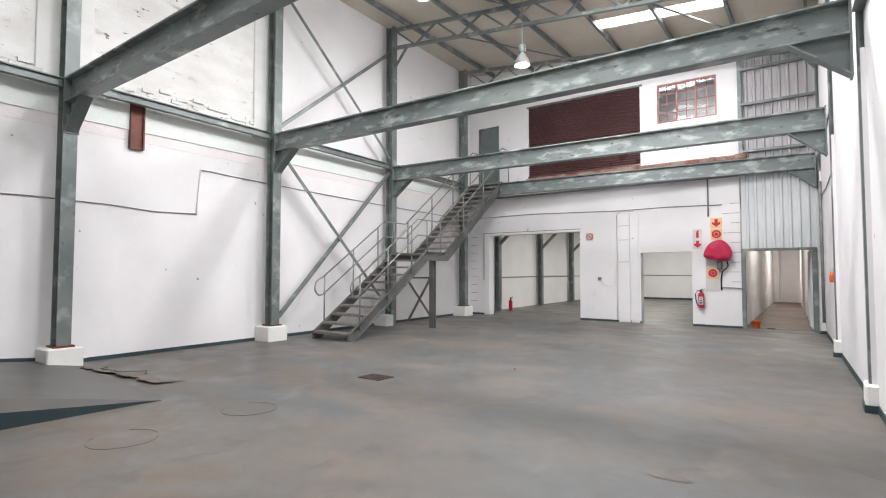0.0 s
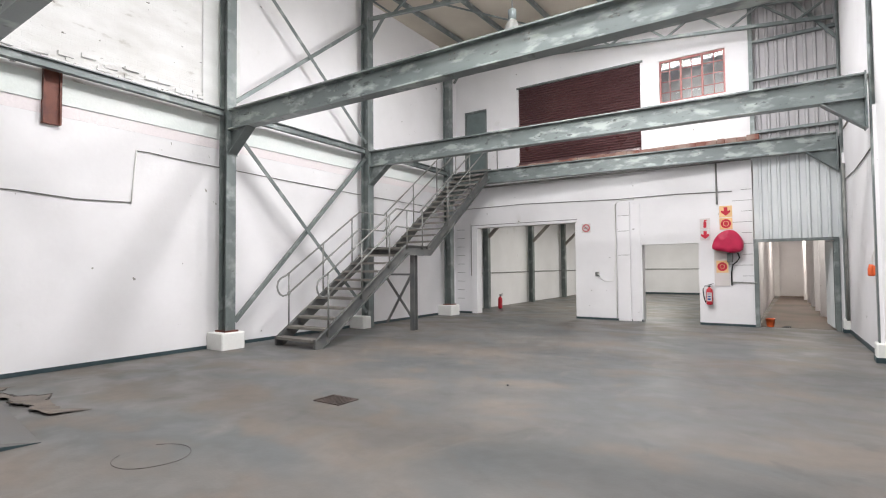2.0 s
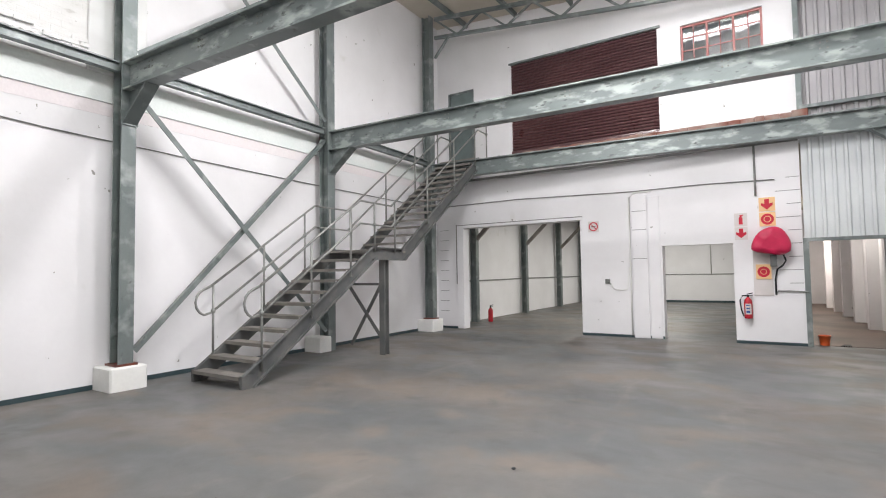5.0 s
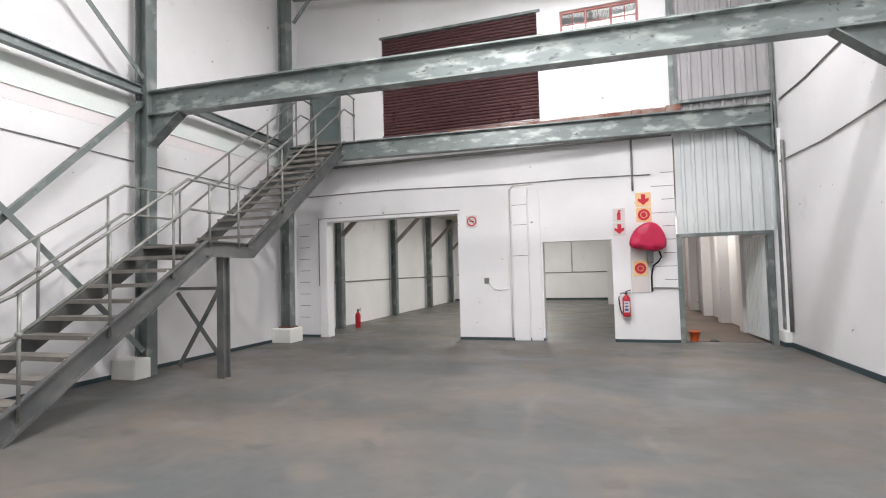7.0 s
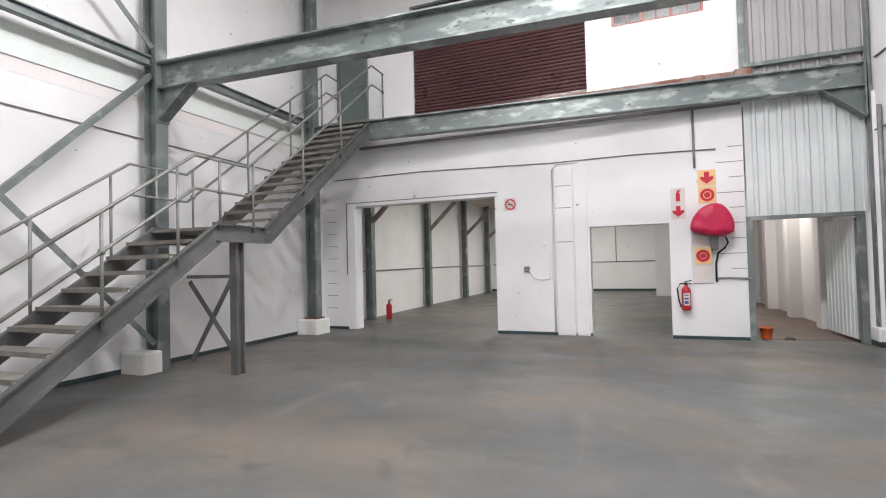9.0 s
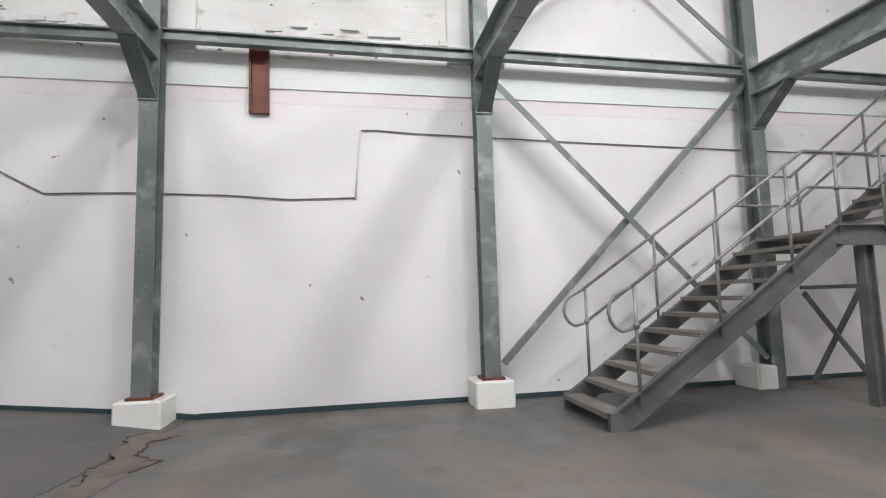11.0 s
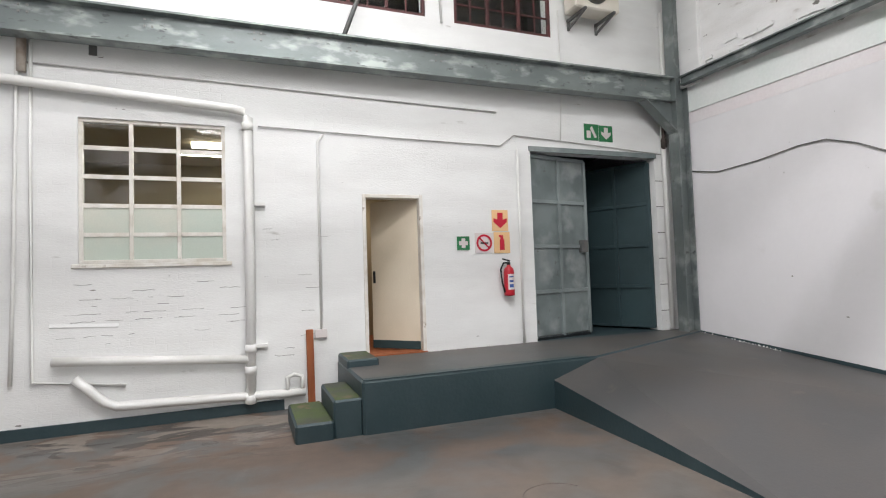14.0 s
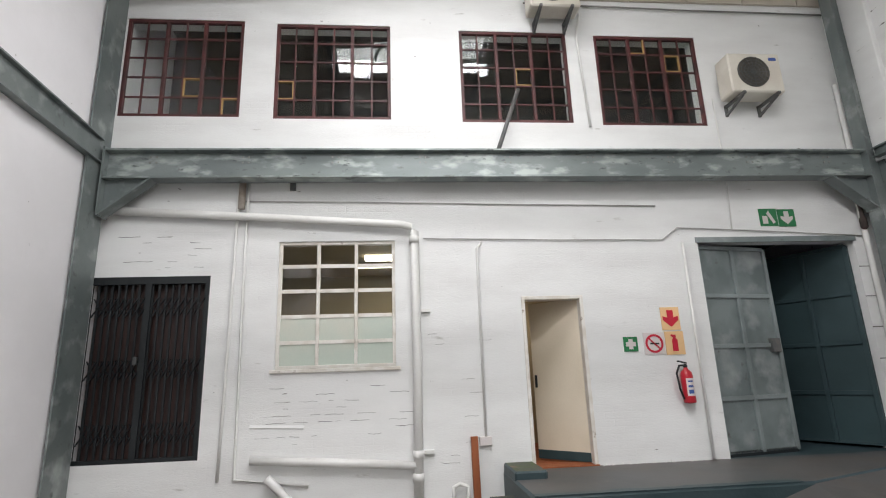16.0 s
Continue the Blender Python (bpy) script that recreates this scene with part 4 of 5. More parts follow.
cable("wall_cable", [(-4.9, yf, 7.55), (-7.5, yf, 7.5), (-10.2, yf, 7.48)], 0.014, CABLE, "dark cable along the wall head")
cable("steel_rod", [(-4.72, YF + 0.02, 6.02), (-4.28, YF + 0.34, 4.85)], 0.03, DARKSTEEL, "dark steel rod from the beam to the window", "rod")


# ---- windows ----
def steel_window(name, x0, x1, z0, z1, y, out, cols, rows, frame_mat, groups, odd=(), frost_rows=0, label=""):
    """A window of small panes in the wall at y; out: which way the room lies."""
    w = thing(name, ((x0 + x1) / 2, y, z0), label, "window")
    tagged(w, kind="structure")
    at = ((x0 + x1) / 2, y, z0)
    g = Geo()
    d0, d1 = y - 0.03, y + 0.03
    f = 0.045 if frame_mat is WINWHITE else 0.05
    g.box(x0, d0, z0, x1, d1, z0 + f).box(x0, d0, z1 - f, x1, d1, z1)
    for j in range(groups + 1):
        c = x0 + f / 2 + (x1 - x0 - f) * j / groups
        g.box(c - f / 2, d0, z0 + f, c + f / 2, d1, z1 - f)
    mesh_ob("frame", g, frame_mat, w, at, bevel=0.004)
    bars = Geo()
    b = 0.025 if frame_mat is WINWHITE else 0.011
    for j in range(1, cols):
        if (j * groups) % cols:
            c = x0 + (x1 - x0) * j / cols
            bars.box(c - b, y - 0.016, z0 + f, c + b, y + 0.016, z1 - f)
    for j in range(1, rows):
        c = z0 + (z1 - z0) * j / rows
        bars.box(x0 + f, y - 0.014, c - b, x1 - f, y + 0.014, c + b)
    mesh_ob("glazing_bar", bars, frame_mat, w, at)
    pw, ph = (x1 - x0) / cols, (z1 - z0) / rows
    for j in range(cols):
        for i in range(rows):
            cx, cz = x0 + pw * (j + 0.5), z0 + ph * (i + 0.5)
            m = FROST if i < frost_rows else GLASS
            p = mesh_ob("pane", Geo().box(cx - pw / 2 + 0.012, y - 0.003, cz - ph / 2 + 0.012, cx + pw / 2 - 0.012, y + 0.003, cz + ph / 2 - 0.012), m, w, (cx, y, cz))
            p.rotation_euler = (radians(random.uniform(-0.7, 0.7)), 0, radians(random.uniform(-0.7, 0.7)))
            p.visible_shadow = m is FROST
            if (j, i) in odd:
                q = Geo()
                q.box(cx - pw / 2 + 0.012, y - 0.02, cz - ph / 2 + 0.01, cx - pw / 2 + 0.03, y + 0.02, cz + ph / 2 - 0.01)
                q.box(cx + pw / 2 - 0.03, y - 0.02, cz - ph / 2 + 0.01, cx + pw / 2 - 0.012, y + 0.02, cz + ph / 2 - 0.01)
                q.box(cx - pw / 2 + 0.03, y - 0.02, cz - ph / 2 + 0.01, cx + pw / 2 - 0.03, y + 0.02, cz - ph / 2 + 0.028)
                q.box(cx - pw / 2 + 0.03, y - 0.02, cz + ph / 2 - 0.028, cx + pw / 2 - 0.03, y + 0.02, cz + ph / 2 - 0.01)
                mesh_ob("bead", q, OCHRE, w, (cx, y, cz))
    return w


random.seed(3)
ODD = [((2, 1), (0, 0)), ((5, 1),), ((2, 2),), ((3, 4), (1, 3))]
for i, (x0, x1, z0, z1) in enumerate(UWS):
    steel_window("window_%d" % (i + 1), x0, x1, z0, z1, YF - 0.04, 1, 6, 5, MAROON, 3, ODD[i], label="dark maroon steel window with many small panes")
steel_window("window_5", LW[0], LW[1], LW[2], LW[3], YF - 0.06, 1, 3, 5, WINWHITE, 3, (), 2, "old white steel window with frosted lower panes")
setting("trim_window_sill", Geo().box(LW[0] - 0.06, YF - 0.08, LW[2] - 0.05, LW[1] + 0.06, YF + 0.03, LW[2]), WINWHITE, "white window sill", "sill", bevel=0.006)
steel_window("window_6", UW[0], UW[1], UW[2], UW[3], YU + 0.08, -1, 6, 4, PINKFRAME, 3, (), 0, "faded red steel window with small panes")
setting("wall_upper_store", Geo().box(-4.4, 18.6, 4.4, -1.4, 18.8, 9).box(-4.45, YU + 0.3, 4.4, -4.35, 18.7, 9).box(-1.5, YU + 0.3, 4.4, -1.4, 18.7, 9), WHITE,
        "pale room behind the upper window", "wall")
tagged(mesh_ob("tube_lamp", Geo().box(-3.1, -2.7, 3.68, -2.3, -2.55, 3.76), TUBEGLOW, at=(-2.7, -2.65, 3.68)), "glowing fluorescent tube in the office", "lamp")

# ---- doors ----
sh = thing("door_shutter", (-6.2, YU, 4.98), "closed maroon roller shutter door", "shutter")
tagged(sh, kind="structure")
sl = Geo()
n = 32
for i in range(n):
    za, zb = 4.98 + 2.54 * i / n, 4.98 + 2.54 * (i + 1) / n
    h = zb - za
    sl.add([(x, YU + 0.05 + dy, za + dz) for x in (-8.2, -4.28) for dy, dz in ((0.03, 0), (0, h * 0.2), (-0.012, h * 0.5), (0, h * 0.8), (0.03, h), (0.06, h / 2))],
           [(0, 1, 7, 6), (1, 2, 8, 7), (2, 3, 9, 8), (3, 4, 10, 9), (4, 5, 11, 10), (5, 0, 6, 11)])
mesh_ob("curtain", sl, SHUTTER, sh, (-6.2, YU, 4.98))
mesh_ob("bottom_rail", Geo().box(-8.2, YU - 0.02, 4.95, -4.28, YU + 0.07, 5.03), SHUTTER, sh, (-6.2, YU, 4.98))
mesh_ob("head_box", Geo().box(-8.25, YU - 0.03, 7.5, -4.2, YU + 0.02, 7.56), STEEL, sh, (-6.2, YU, 4.98))

ud = thing("door_upper", (-9.86, YU, 4.9), "closed grey-green steel door at the stair head", "door")
tagged(ud, kind="structure")
mesh_ob("leaf", Geo().box(-10.24, YU + 0.02, 4.9, -9.48, YU + 0.08, 7.02), GREENDOOR, ud, (-9.86, YU, 4.9), bevel=0.006)
mesh_ob("frame", Geo().box(-10.3, YU - 0.02, 4.9, -10.24, YU + 0.1, 7.08).box(-9.48, YU - 0.02, 4.9, -9.42, YU + 0.1, 7.08).box(-10.24, YU - 0.02, 7.02, -9.48, YU + 0.1, 7.08), STEEL, ud,
        (-9.86, YU, 4.9))
mesh_ob("handle", Geo().tube([(-9.55, YU + 0.02, 5.95), (-9.55, YU - 0.04, 5.95), (-9.68, YU - 0.04, 5.95)], 0.012), GALV, ud, (-9.86, YU, 4.9))


def hinged(name, label, hinge, angle, parts, category="door"):
    """A door whose parts are built from the hinge along -x and turned about it."""
    e = thing(name, hinge, label, category)
    tagged(e, kind="structure")
    for nm, g, m in parts:
        o = mesh_ob(nm, g, m, bevel=0.004)
        o.parent = e
    e.rotation_euler = (0, 0, radians(angle))
    return e


# cream door, ajar into the office: hinge on the far jamb
leaf = Geo().box(0, -0.04, 0.01, 0.82, 0, 2.2)
hinged("door_office", "cream painted door standing ajar", (-5.38, YF - 0.1, 0.58), -46,
       [("leaf", leaf, CREAM), ("kick_plate", Geo().box(0.0, 0.001, 0.01, 0.82, 0.006, 0.13), DARKDOOR), ("lock", Geo().box(0.75, 0, 0.98, 0.79, 0.014, 1.16), BLACK)])
fr = Geo()
fr.box(DD[0], YF - 0.2, 0.56, DD[0] + 0.05, YF + 0.015, DD[3]).box(DD[1] - 0.05, YF - 0.2, 0.56, DD[1], YF + 0.015, DD[3]).box(DD[0] + 0.05, YF - 0.2, DD[3] - 0.05, DD[1] - 0.05, YF + 0.015, DD[3])
setting("trim_door_frame", fr, WINWHITE, "off-white painted door frame", "frame", bevel=0.004)
setting("trim_threshold", Geo().box(DD[0], YF - 0.25, 0.55, DD[1], YF + 0.05, 0.585), TIMBER, "worn brown timber threshold", "threshold")


def steel_leaf(w, h, sign):
    s = Geo().box(0, -0.02, 0, sign * w, 0.02, h)
    r = Geo()
    for j in range(3):
        c = sign * w * j / 2
        r.box(c - 0.03, -0.055, 0, c + 0.03, 0.055, h)
    for j in range(5):
        c = h * j / 4
        r.box(0, -0.05, max(c - 0.03, 0), sign * w, 0.05, c + 0.03)
    return s, r


s, r = steel_leaf(1.22, 2.9, -1)
hinged("door_steel", "grey steel sheet door with ribs standing half open", (GD[1] - 0.02, YF - 0.12, 0.6), 11,
       [("sheet", s, GREYDOOR), ("rib", r, RIBPAINT), ("lock_box", Geo().box(-1.2, 0.02, 1.35, -1.05, 0.09, 1.55), DARKSTEEL),
        ("bottom_seal", Geo().box(-1.22, -0.03, -0.06, 0, 0.05, 0.03), BLACK)])
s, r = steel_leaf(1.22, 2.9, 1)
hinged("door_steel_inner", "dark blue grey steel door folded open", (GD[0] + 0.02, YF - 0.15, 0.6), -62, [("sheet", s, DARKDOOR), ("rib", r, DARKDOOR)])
setting("trim_steel_door_frame", Geo().box(GD[0] - 0.03, YF - 0.02, GD[3] - 0.02, GD[1] + 0.03, YF + 0.02, GD[3] + 0.06), GREYDOOR, "grey steel door lintel", "frame")
bjf = Geo()
for i in range(6):
    z = 0.9 + i * 0.45
    bjf.box(GD[0] - 0.16, YF, z, GD[0], YF + 0.004, z + 0.014)
setting("trim_block_joints", bjf, CABLE, "dark joints of the door jamb blocks", "joint")

# black trellis gate with a brown door behind
gt = thing("door_gate", (0.43, YF, 0.86), "closed black expanding trellis gate over a dark brown door", "gate")
tagged(gt, kind="structure")
at = (0.43, YF, 0.86)
mesh_ob("door_leaf", Geo().box(GT[0], YF - 0.2, GT[2], GT[1], YF - 0.14, GT[3]), BROWNDOOR, gt, at)
gg = Geo()
gg.box(GT[0], YF - 0.06, GT[2], GT[1], YF, GT[2] + 0.05).box(GT[0], YF - 0.06, GT[3] - 0.1, GT[1], YF, GT[3])
gg.box(GT[0], YF - 0.05, GT[2] + 0.05, GT[0] + 0.05, YF, GT[3] - 0.1).box(0.4, YF - 0.05, GT[2] + 0.05, 0.47, YF + 0.01, GT[3] - 0.1)
mesh_ob("frame", gg, BLACK, gt, at)
gb = Geo()
n = 18
for i in range(n):
    x = GT[0] + 0.06 + (GT[1] - GT[0] - 0.1) * i / (n - 1)
    gb.box(x - 0.014, YF - 0.045, GT[2] + 0.04, x + 0.014, YF - 0.025, GT[3] - 0.08)
mesh_ob("upright", gb, BLACK, gt, at)
gl = Geo()
for zc in (1.2, 1.98, 2.78):
    for i in range(n - 2):
        x = GT[0] + 0.06 + (GT[1] - GT[0] - 0.1) * i / (n - 1)
        gl.bar((x, YF - 0.02, zc + 0.12), (x + 0.14, YF - 0.02, zc - 0.12), 0.008, 0.025, (0, 1, 0)).bar((x, YF - 0.05, zc - 0.12), (x + 0.14, YF - 0.05, zc + 0.12), 0.008, 0.025, (0, 1, 0))
mesh_ob("lattice", gl, BLACK, gt, at)
mesh_ob("lock", Geo().box(0.5, YF - 0.02, 2.04, 0.54, YF + 0.02, 2.14), DARKSTEEL, gt, at)

# corridor mouth: frame and corrugated leaf swung in
cf = Geo()
cf.box(-1.55, YB - 0.03, 0, -1.45, YB + 0.1, 2.17).box(0.1, YB - 0.03, 0, 0.2, YB + 0.1, 2.17).box(-1.55, YB - 0.03, 2.17, 0.2, YB + 0.1, 2.24)
setting("trim_corridor_frame", cf, STEEL, "grey steel frame of the corridor opening", "frame")
setting("wall_corridor_jamb", Geo().box(0.2, YB, 0, 0.5, YB + 0.25, 2.24), WHITE, "white jamb beside the corridor opening", "wall")
dl = thing("door_corrugated", (0.08, YB + 0.12, 0), "pale corrugated steel door swung open", "door")
tagged(dl, kind="structure")
mesh_ob("sheet", Geo().corrugated((0.08, YB + 0.12), (-0.02, 18.5), 0.06, 2.14, 0.16, 0.014), CORR, dl, (0.08, YB + 0.12, 0))
mesh_ob("frame", Geo().bar((0.1, YB + 0.12, 0.05), (0.1, YB + 0.12, 2.14), 0.05, 0.05, (0, 1, 0)).bar((0.0, 18.5, 0.05), (0.0, 18.5, 2.14), 0.05, 0.05, (0, 1, 0)), STEEL, dl, (0.08, YB + 0.12, 0))

# back room columns and knee braces
for y in (19.1, 23.4, 27.6, 31.2):
    x = xl(y) + 0.2
    e = thing("room_column", (x, y, 0), "dark grey steel column with a timber knee brace", "column", "back room columns")
    mesh_ob("shaft", Geo().ibeam((x, y, 0), (x, y, 4.3), 0.22, 0.2, 0.025, 0.02, (1, 0, 0)), STEEL, e, (x, y, 0))
    mesh_ob("knee_brace", Geo().bar((x + 0.1, y, 2.75), (x + 1.1, y, 3.7), 0.1, 0.12), TREAD, e, (x, y, 0))
cable("wall_cable", [(xl(17.6) + 0.03, 17.6, 1.35), (xl(25) + 0.03, 25, 1.38), (xl(32.5) + 0.03, 32.4, 1.36)], 0.02, GALV, "grey conduit along the back room wall", "conduit")
cable("wall_cable", [(-11, 32.57, 1.4), (-6, 32.57, 1.4), (-2.2, 32.57, 1.4)], 0.02, GALV, "grey conduit along the far wall", "conduit")
cable("wall_cable", [(-4.9, 32.57, 4.2), (-4.9, 32.57, 1.4)], 0.02, PALECABLE, "grey conduit down the far wall", "conduit")
setting("trim_far_skirting", Geo().box(-11.4, 32.57, 0, -2, 32.6, 0.1), TEAL, "dark skirting of the back room", "baseboard")


# ---- signs ----
def sign(name, x, z, w, h, y, q, back, marks, label):
    """A flat sign facing q along y; marks: (part name, kind, numbers, material)."""
    e = thing(name, (x, y, z), label, "sign")
    mesh_ob("board", Geo().box(x - w / 2, min(y, y + q * 0.012), z - h / 2, x + w / 2, max(y, y + q * 0.012), z + h / 2), back, e, (x, y, z))
    yy = y + q * 0.014
    for nm, kind, d, m in marks:
        g = Geo()
        if kind == "ring":
            g.disc_y(x + d[0], yy, z + d[1], d[2], d[3], 0.003)
        elif kind == "poly":
            g.panel_xz([(x + a, z + b) for a, b in d], yy - 0.003, yy + 0.003)
        mesh_ob(nm, g, m, e, (x, y, z))
    return e


def arrow(s, cz=0.0):
    return [(a * s, b * s + cz) for a, b in ((-0.16, 0.42), (0.16, 0.42), (0.16, 0.05), (0.4, 0.12), (0.4, -0.08), (0, -0.42), (-0.4, -0.08), (-0.4, 0.12), (-0.16, 0.05))]


def bottle(s, cx=0.0):
    return [(cx + a * s, b * s) for a, b in ((-0.14, -0.4), (0.14, -0.4), (0.14, 0.15), (0.06, 0.25), (0.2, 0.36), (0.16, 0.42), (-0.08, 0.4), (-0.06, 0.25), (-0.14, 0.15))]


def no_smoking(x, z, s, y, q):
    d = 0.36 * s
    sign("no_smoking_sign", x, z, s, s, y, q, SIGNWHITE,
         [("ring", "ring", (0, 0, 0.33 * s, 0.43 * s), SIGNRED), ("cigarette", "poly", [(-0.22 * s, -0.04 * s), (0.2 * s, -0.04 * s), (0.2 * s, 0.03 * s), (-0.22 * s, 0.03 * s)], BLACK),
          ("bar", "poly", [(-0.27 * s, 0.22 * s), (-0.22 * s, 0.27 * s), (0.27 * s, -0.22 * s), (0.22 * s, -0.27 * s)] if q < 0 else
           [(0.27 * s, 0.22 * s), (0.22 * s, 0.27 * s), (-0.27 * s, -0.22 * s), (-0.22 * s, -0.27 * s)], SIGNRED)], "white and red no smoking sign on the wall")


ys = YB
no_smoking(-5.92, 2.75, 0.27, ys, -1)
sign("fire_sign", -2.16, 3.0, 0.3, 0.3, ys, -1, YELLOW, [("arrow", "poly", arrow(0.27), SIGNRED)], "yellow fire sign with a red arrow")
sign("fire_sign", -2.16, 2.68, 0.3, 0.3, ys, -1, YELLOW, [("coil", "ring", (0, 0, 0.07, 0.12), SIGNRED), ("coil_core", "ring", (0, 0, 0.0, 0.055), SIGNRED)], "yellow fire hose sign with a red coil")
sign("fire_sign", -2.27, 1.55, 0.28, 0.32, ys - 0.02, -1, YELLOW, [("coil", "ring", (0, 0, 0.06, 0.115), SIGNRED), ("coil_core", "ring", (0, 0, 0.0, 0.05), SIGNRED)], "yellow fire hose sign with a red coil")
sign("fire_sign", -2.66, 2.7, 0.25, 0.29, ys, -1, SIGNWHITE, [("extinguisher_mark", "poly", bottle(0.26), SIGNRED)], "white sign with a red extinguisher mark")
sign("fire_sign", -2.66, 2.4, 0.25, 0.28, ys, -1, SIGNWHITE, [("arrow", "poly", arrow(0.25), SIGNRED)], "white sign with a red arrow")
tagged(mesh_ob("backing_board", Geo().box(-2.46, YB - 0.02, 1.04, -2.1, YB, 2.1), SIGNWHITE, at=(-2.28, YB, 1.04), bevel=0.004), "white backing board on the wall", "board")
yq = YF
sign("fire_sign", -6.66, 2.45, 0.27, 0.32, yq, 1, YELLOW, [("arrow", "poly", arrow(0.28), SIGNRED)], "yellow fire sign with a red arrow")
sign("fire_sign", -6.68, 2.11, 0.27, 0.32, yq, 1, YELLOW, [("extinguisher_mark", "poly", bottle(0.28), SIGNRED)], "yellow sign with a red extinguisher mark")
no_smoking(-6.38, 2.11, 0.3, yq, 1)
s = 0.2
sign("first_aid_sign", -6.04, 2.11, s, s, yq, 1, SIGNGREEN, [("cross", "poly", [(-.03, .07), (.03, .07), (.03, .03), (.07, .03), (.07, -.03), (.03, -.03), (.03, -.07), (-.03, -.07), (-.03, -.03),
     (-.07, -.03), (-.07, .03), (-.03, .03)], SIGNWHITE)], "green first aid sign with a white cross")
sign("exit_sign", -8.42, 3.93, 0.28, 0.27, yq, 1, SIGNGREEN, [("door_mark", "poly", [(0.02, -0.1), (0.1, -0.1), (0.1, 0.02), (0.02, 0.02)], SIGNWHITE), ("stroke", "poly",
     [(-0.1, -0.08), (-0.06, -0.1), (0.03, 0.06), (-0.01, 0.1)], SIGNWHITE)], "green exit sign with white marks")
sign("exit_sign", -8.71, 3.92, 0.27, 0.27, yq, 1, SIGNGREEN, [("arrow", "poly", arrow(0.24), SIGNWHITE)], "green exit sign with a white arrow")


# ---- fire equipment and loose things ----
def extinguisher(x, y, z, q, hung=True):
    e = thing("fire_extinguisher", (x, y, z), "red fire extinguisher with a white label" + (" hung on the wall" if hung else " standing on the floor"), "extinguisher")
    o = (x, y, z)
    mesh_ob("cylinder", Geo().lathe([(0.02, z), (0.075, z + 0.01), (0.08, z + 0.03), (0.08, z + 0.36), (0.07, z + 0.41), (0.035, z + 0.445), (0.025, z + 0.47)], x, y, 20), RED, e, o, smooth=True)
    mesh_ob("valve", Geo().lathe([(0.025, z + 0.47), (0.03, z + 0.49), (0.02, z + 0.52)], x, y, 10).bar((x - 0.02, y, z + 0.53), (x + 0.1, y, z + 0.56), 0.03, 0.018).bar((x - 0.02, y, z + 0.5), (x + 0.09, y, z + 0.5), 0.03, 0.014), BLACK, e, o)
    if hung:
        lab = Geo()
        for j in range(9):
            a = math.pi / 2 * q + (j - 4) * 0.17
            b = a + 0.17
            lab.add([(x + 0.082 * math.cos(t), y + 0.082 * math.sin(t), zz) for t in (a, b) for zz in (z + 0.1, z + 0.33)], [(0, 1, 3, 2)])
        mesh_ob("label", lab, SIGNWHITE, e, o)
        lb = Geo()
        for z0, z1 in ((0.13, 0.18), (0.21, 0.24), (0.28, 0.3)):
            for j in range(5):
                a = math.pi / 2 * q + (j - 2.5) * 0.17
                lb.add([(x + 0.084 * math.cos(t), y + 0.084 * math.sin(t), z + zz) for t in (a, a + 0.17) for zz in (z0, z1)], [(0, 1, 3, 2)])
        tagged(mesh_ob("label_print", lb, LABELBLUE, e, o), kind="stuff")
        k = -1 if q < 0 else 1
        mesh_ob("hose", Geo().tube([(x - 0.02 * k, y, z + 0.5), (x + 0.1 * k, y + q * 0.03, z + 0.5), (x + 0.15 * k, y + q * 0.03, z + 0.4), (x + 0.13 * k, y + q * 0.03, z + 0.2), (x + 0.09 * k, y + q * 0.03, z + 0.06)], 0.014), BLACK, e, o, smooth=True)
        mesh_ob("bracket", Geo().box(x - 0.02, min(y, y - q * 0.1), z + 0.38, x + 0.02, max(y, y - q * 0.1), z + 0.43), DARKSTEEL, e, o)


extinguisher(-2.58, YB - 0.1, 0.54, -1)
extinguisher(-6.73, YF + 0.1, 1.3, 1)
extinguisher(-10.1, 19.3, 0.0, -1, hung=False)

hr = thing("hose_reel", (-2.12, YB, 1.78), "hose reel under a crimson vinyl cover on the wall", "hose reel")
o = (-2.12, YB, 1.78)
cv = Geo()
n = 30


def cover_edge(a, k):
    """The sagging half-round outline of the cover; a runs once round it, k is the ring."""
    if a < 0.64:
        th = math.radians(-18 + 210 * a / 0.64)
        r = 0.36 * (1 + 0.015 * math.sin(5 * th + k))
        return r * math.cos(th) * (1 - 0.12 * max(0.0, math.sin(th))) + 0.04 * max(0.0, math.sin(th)), r * 1.12 * math.sin(th)
    f = (a - 0.64) / 0.36
    x = -0.352 + f * 0.694
    return x, -0.085 - 0.04 * f - 0.09 * math.sin(math.pi * f) ** 0.5 * (0.4 + 0.8 * f) + 0.012 * math.sin(14 * f + k)


rings = []
for k, (dy, sc) in enumerate(((0.0, 0.97), (-0.09, 1.0), (-0.2, 1.0), (-0.26, 0.96), (-0.29, 0.82), (-0.31, 0.45))):
    ring = []
    for j in range(n):
        ex, ez = cover_edge(j / n, k)
        fold = 0.018 * math.sin(7 * ex / 0.36 + 4 * ez / 0.36) if k in (3, 4) else 0.0
        ring.append((-2.12 + ex * sc, YB - 0.02 + dy + fold, 2.1 + ez * sc))
    rings.append(ring)
m = len(rings)
cv.add([p for g in rings for p in g], [tuple(range((m - 1) * n, m * n)), tuple(range(n))]
       + [(i * n + j, i * n + (j + 1) % n, (i + 1) * n + (j + 1) % n, (i + 1) * n + j) for i in range(m - 1) for j in range(n)])
mesh_ob("cover", cv, PINKRED, hr, o, smooth=True)
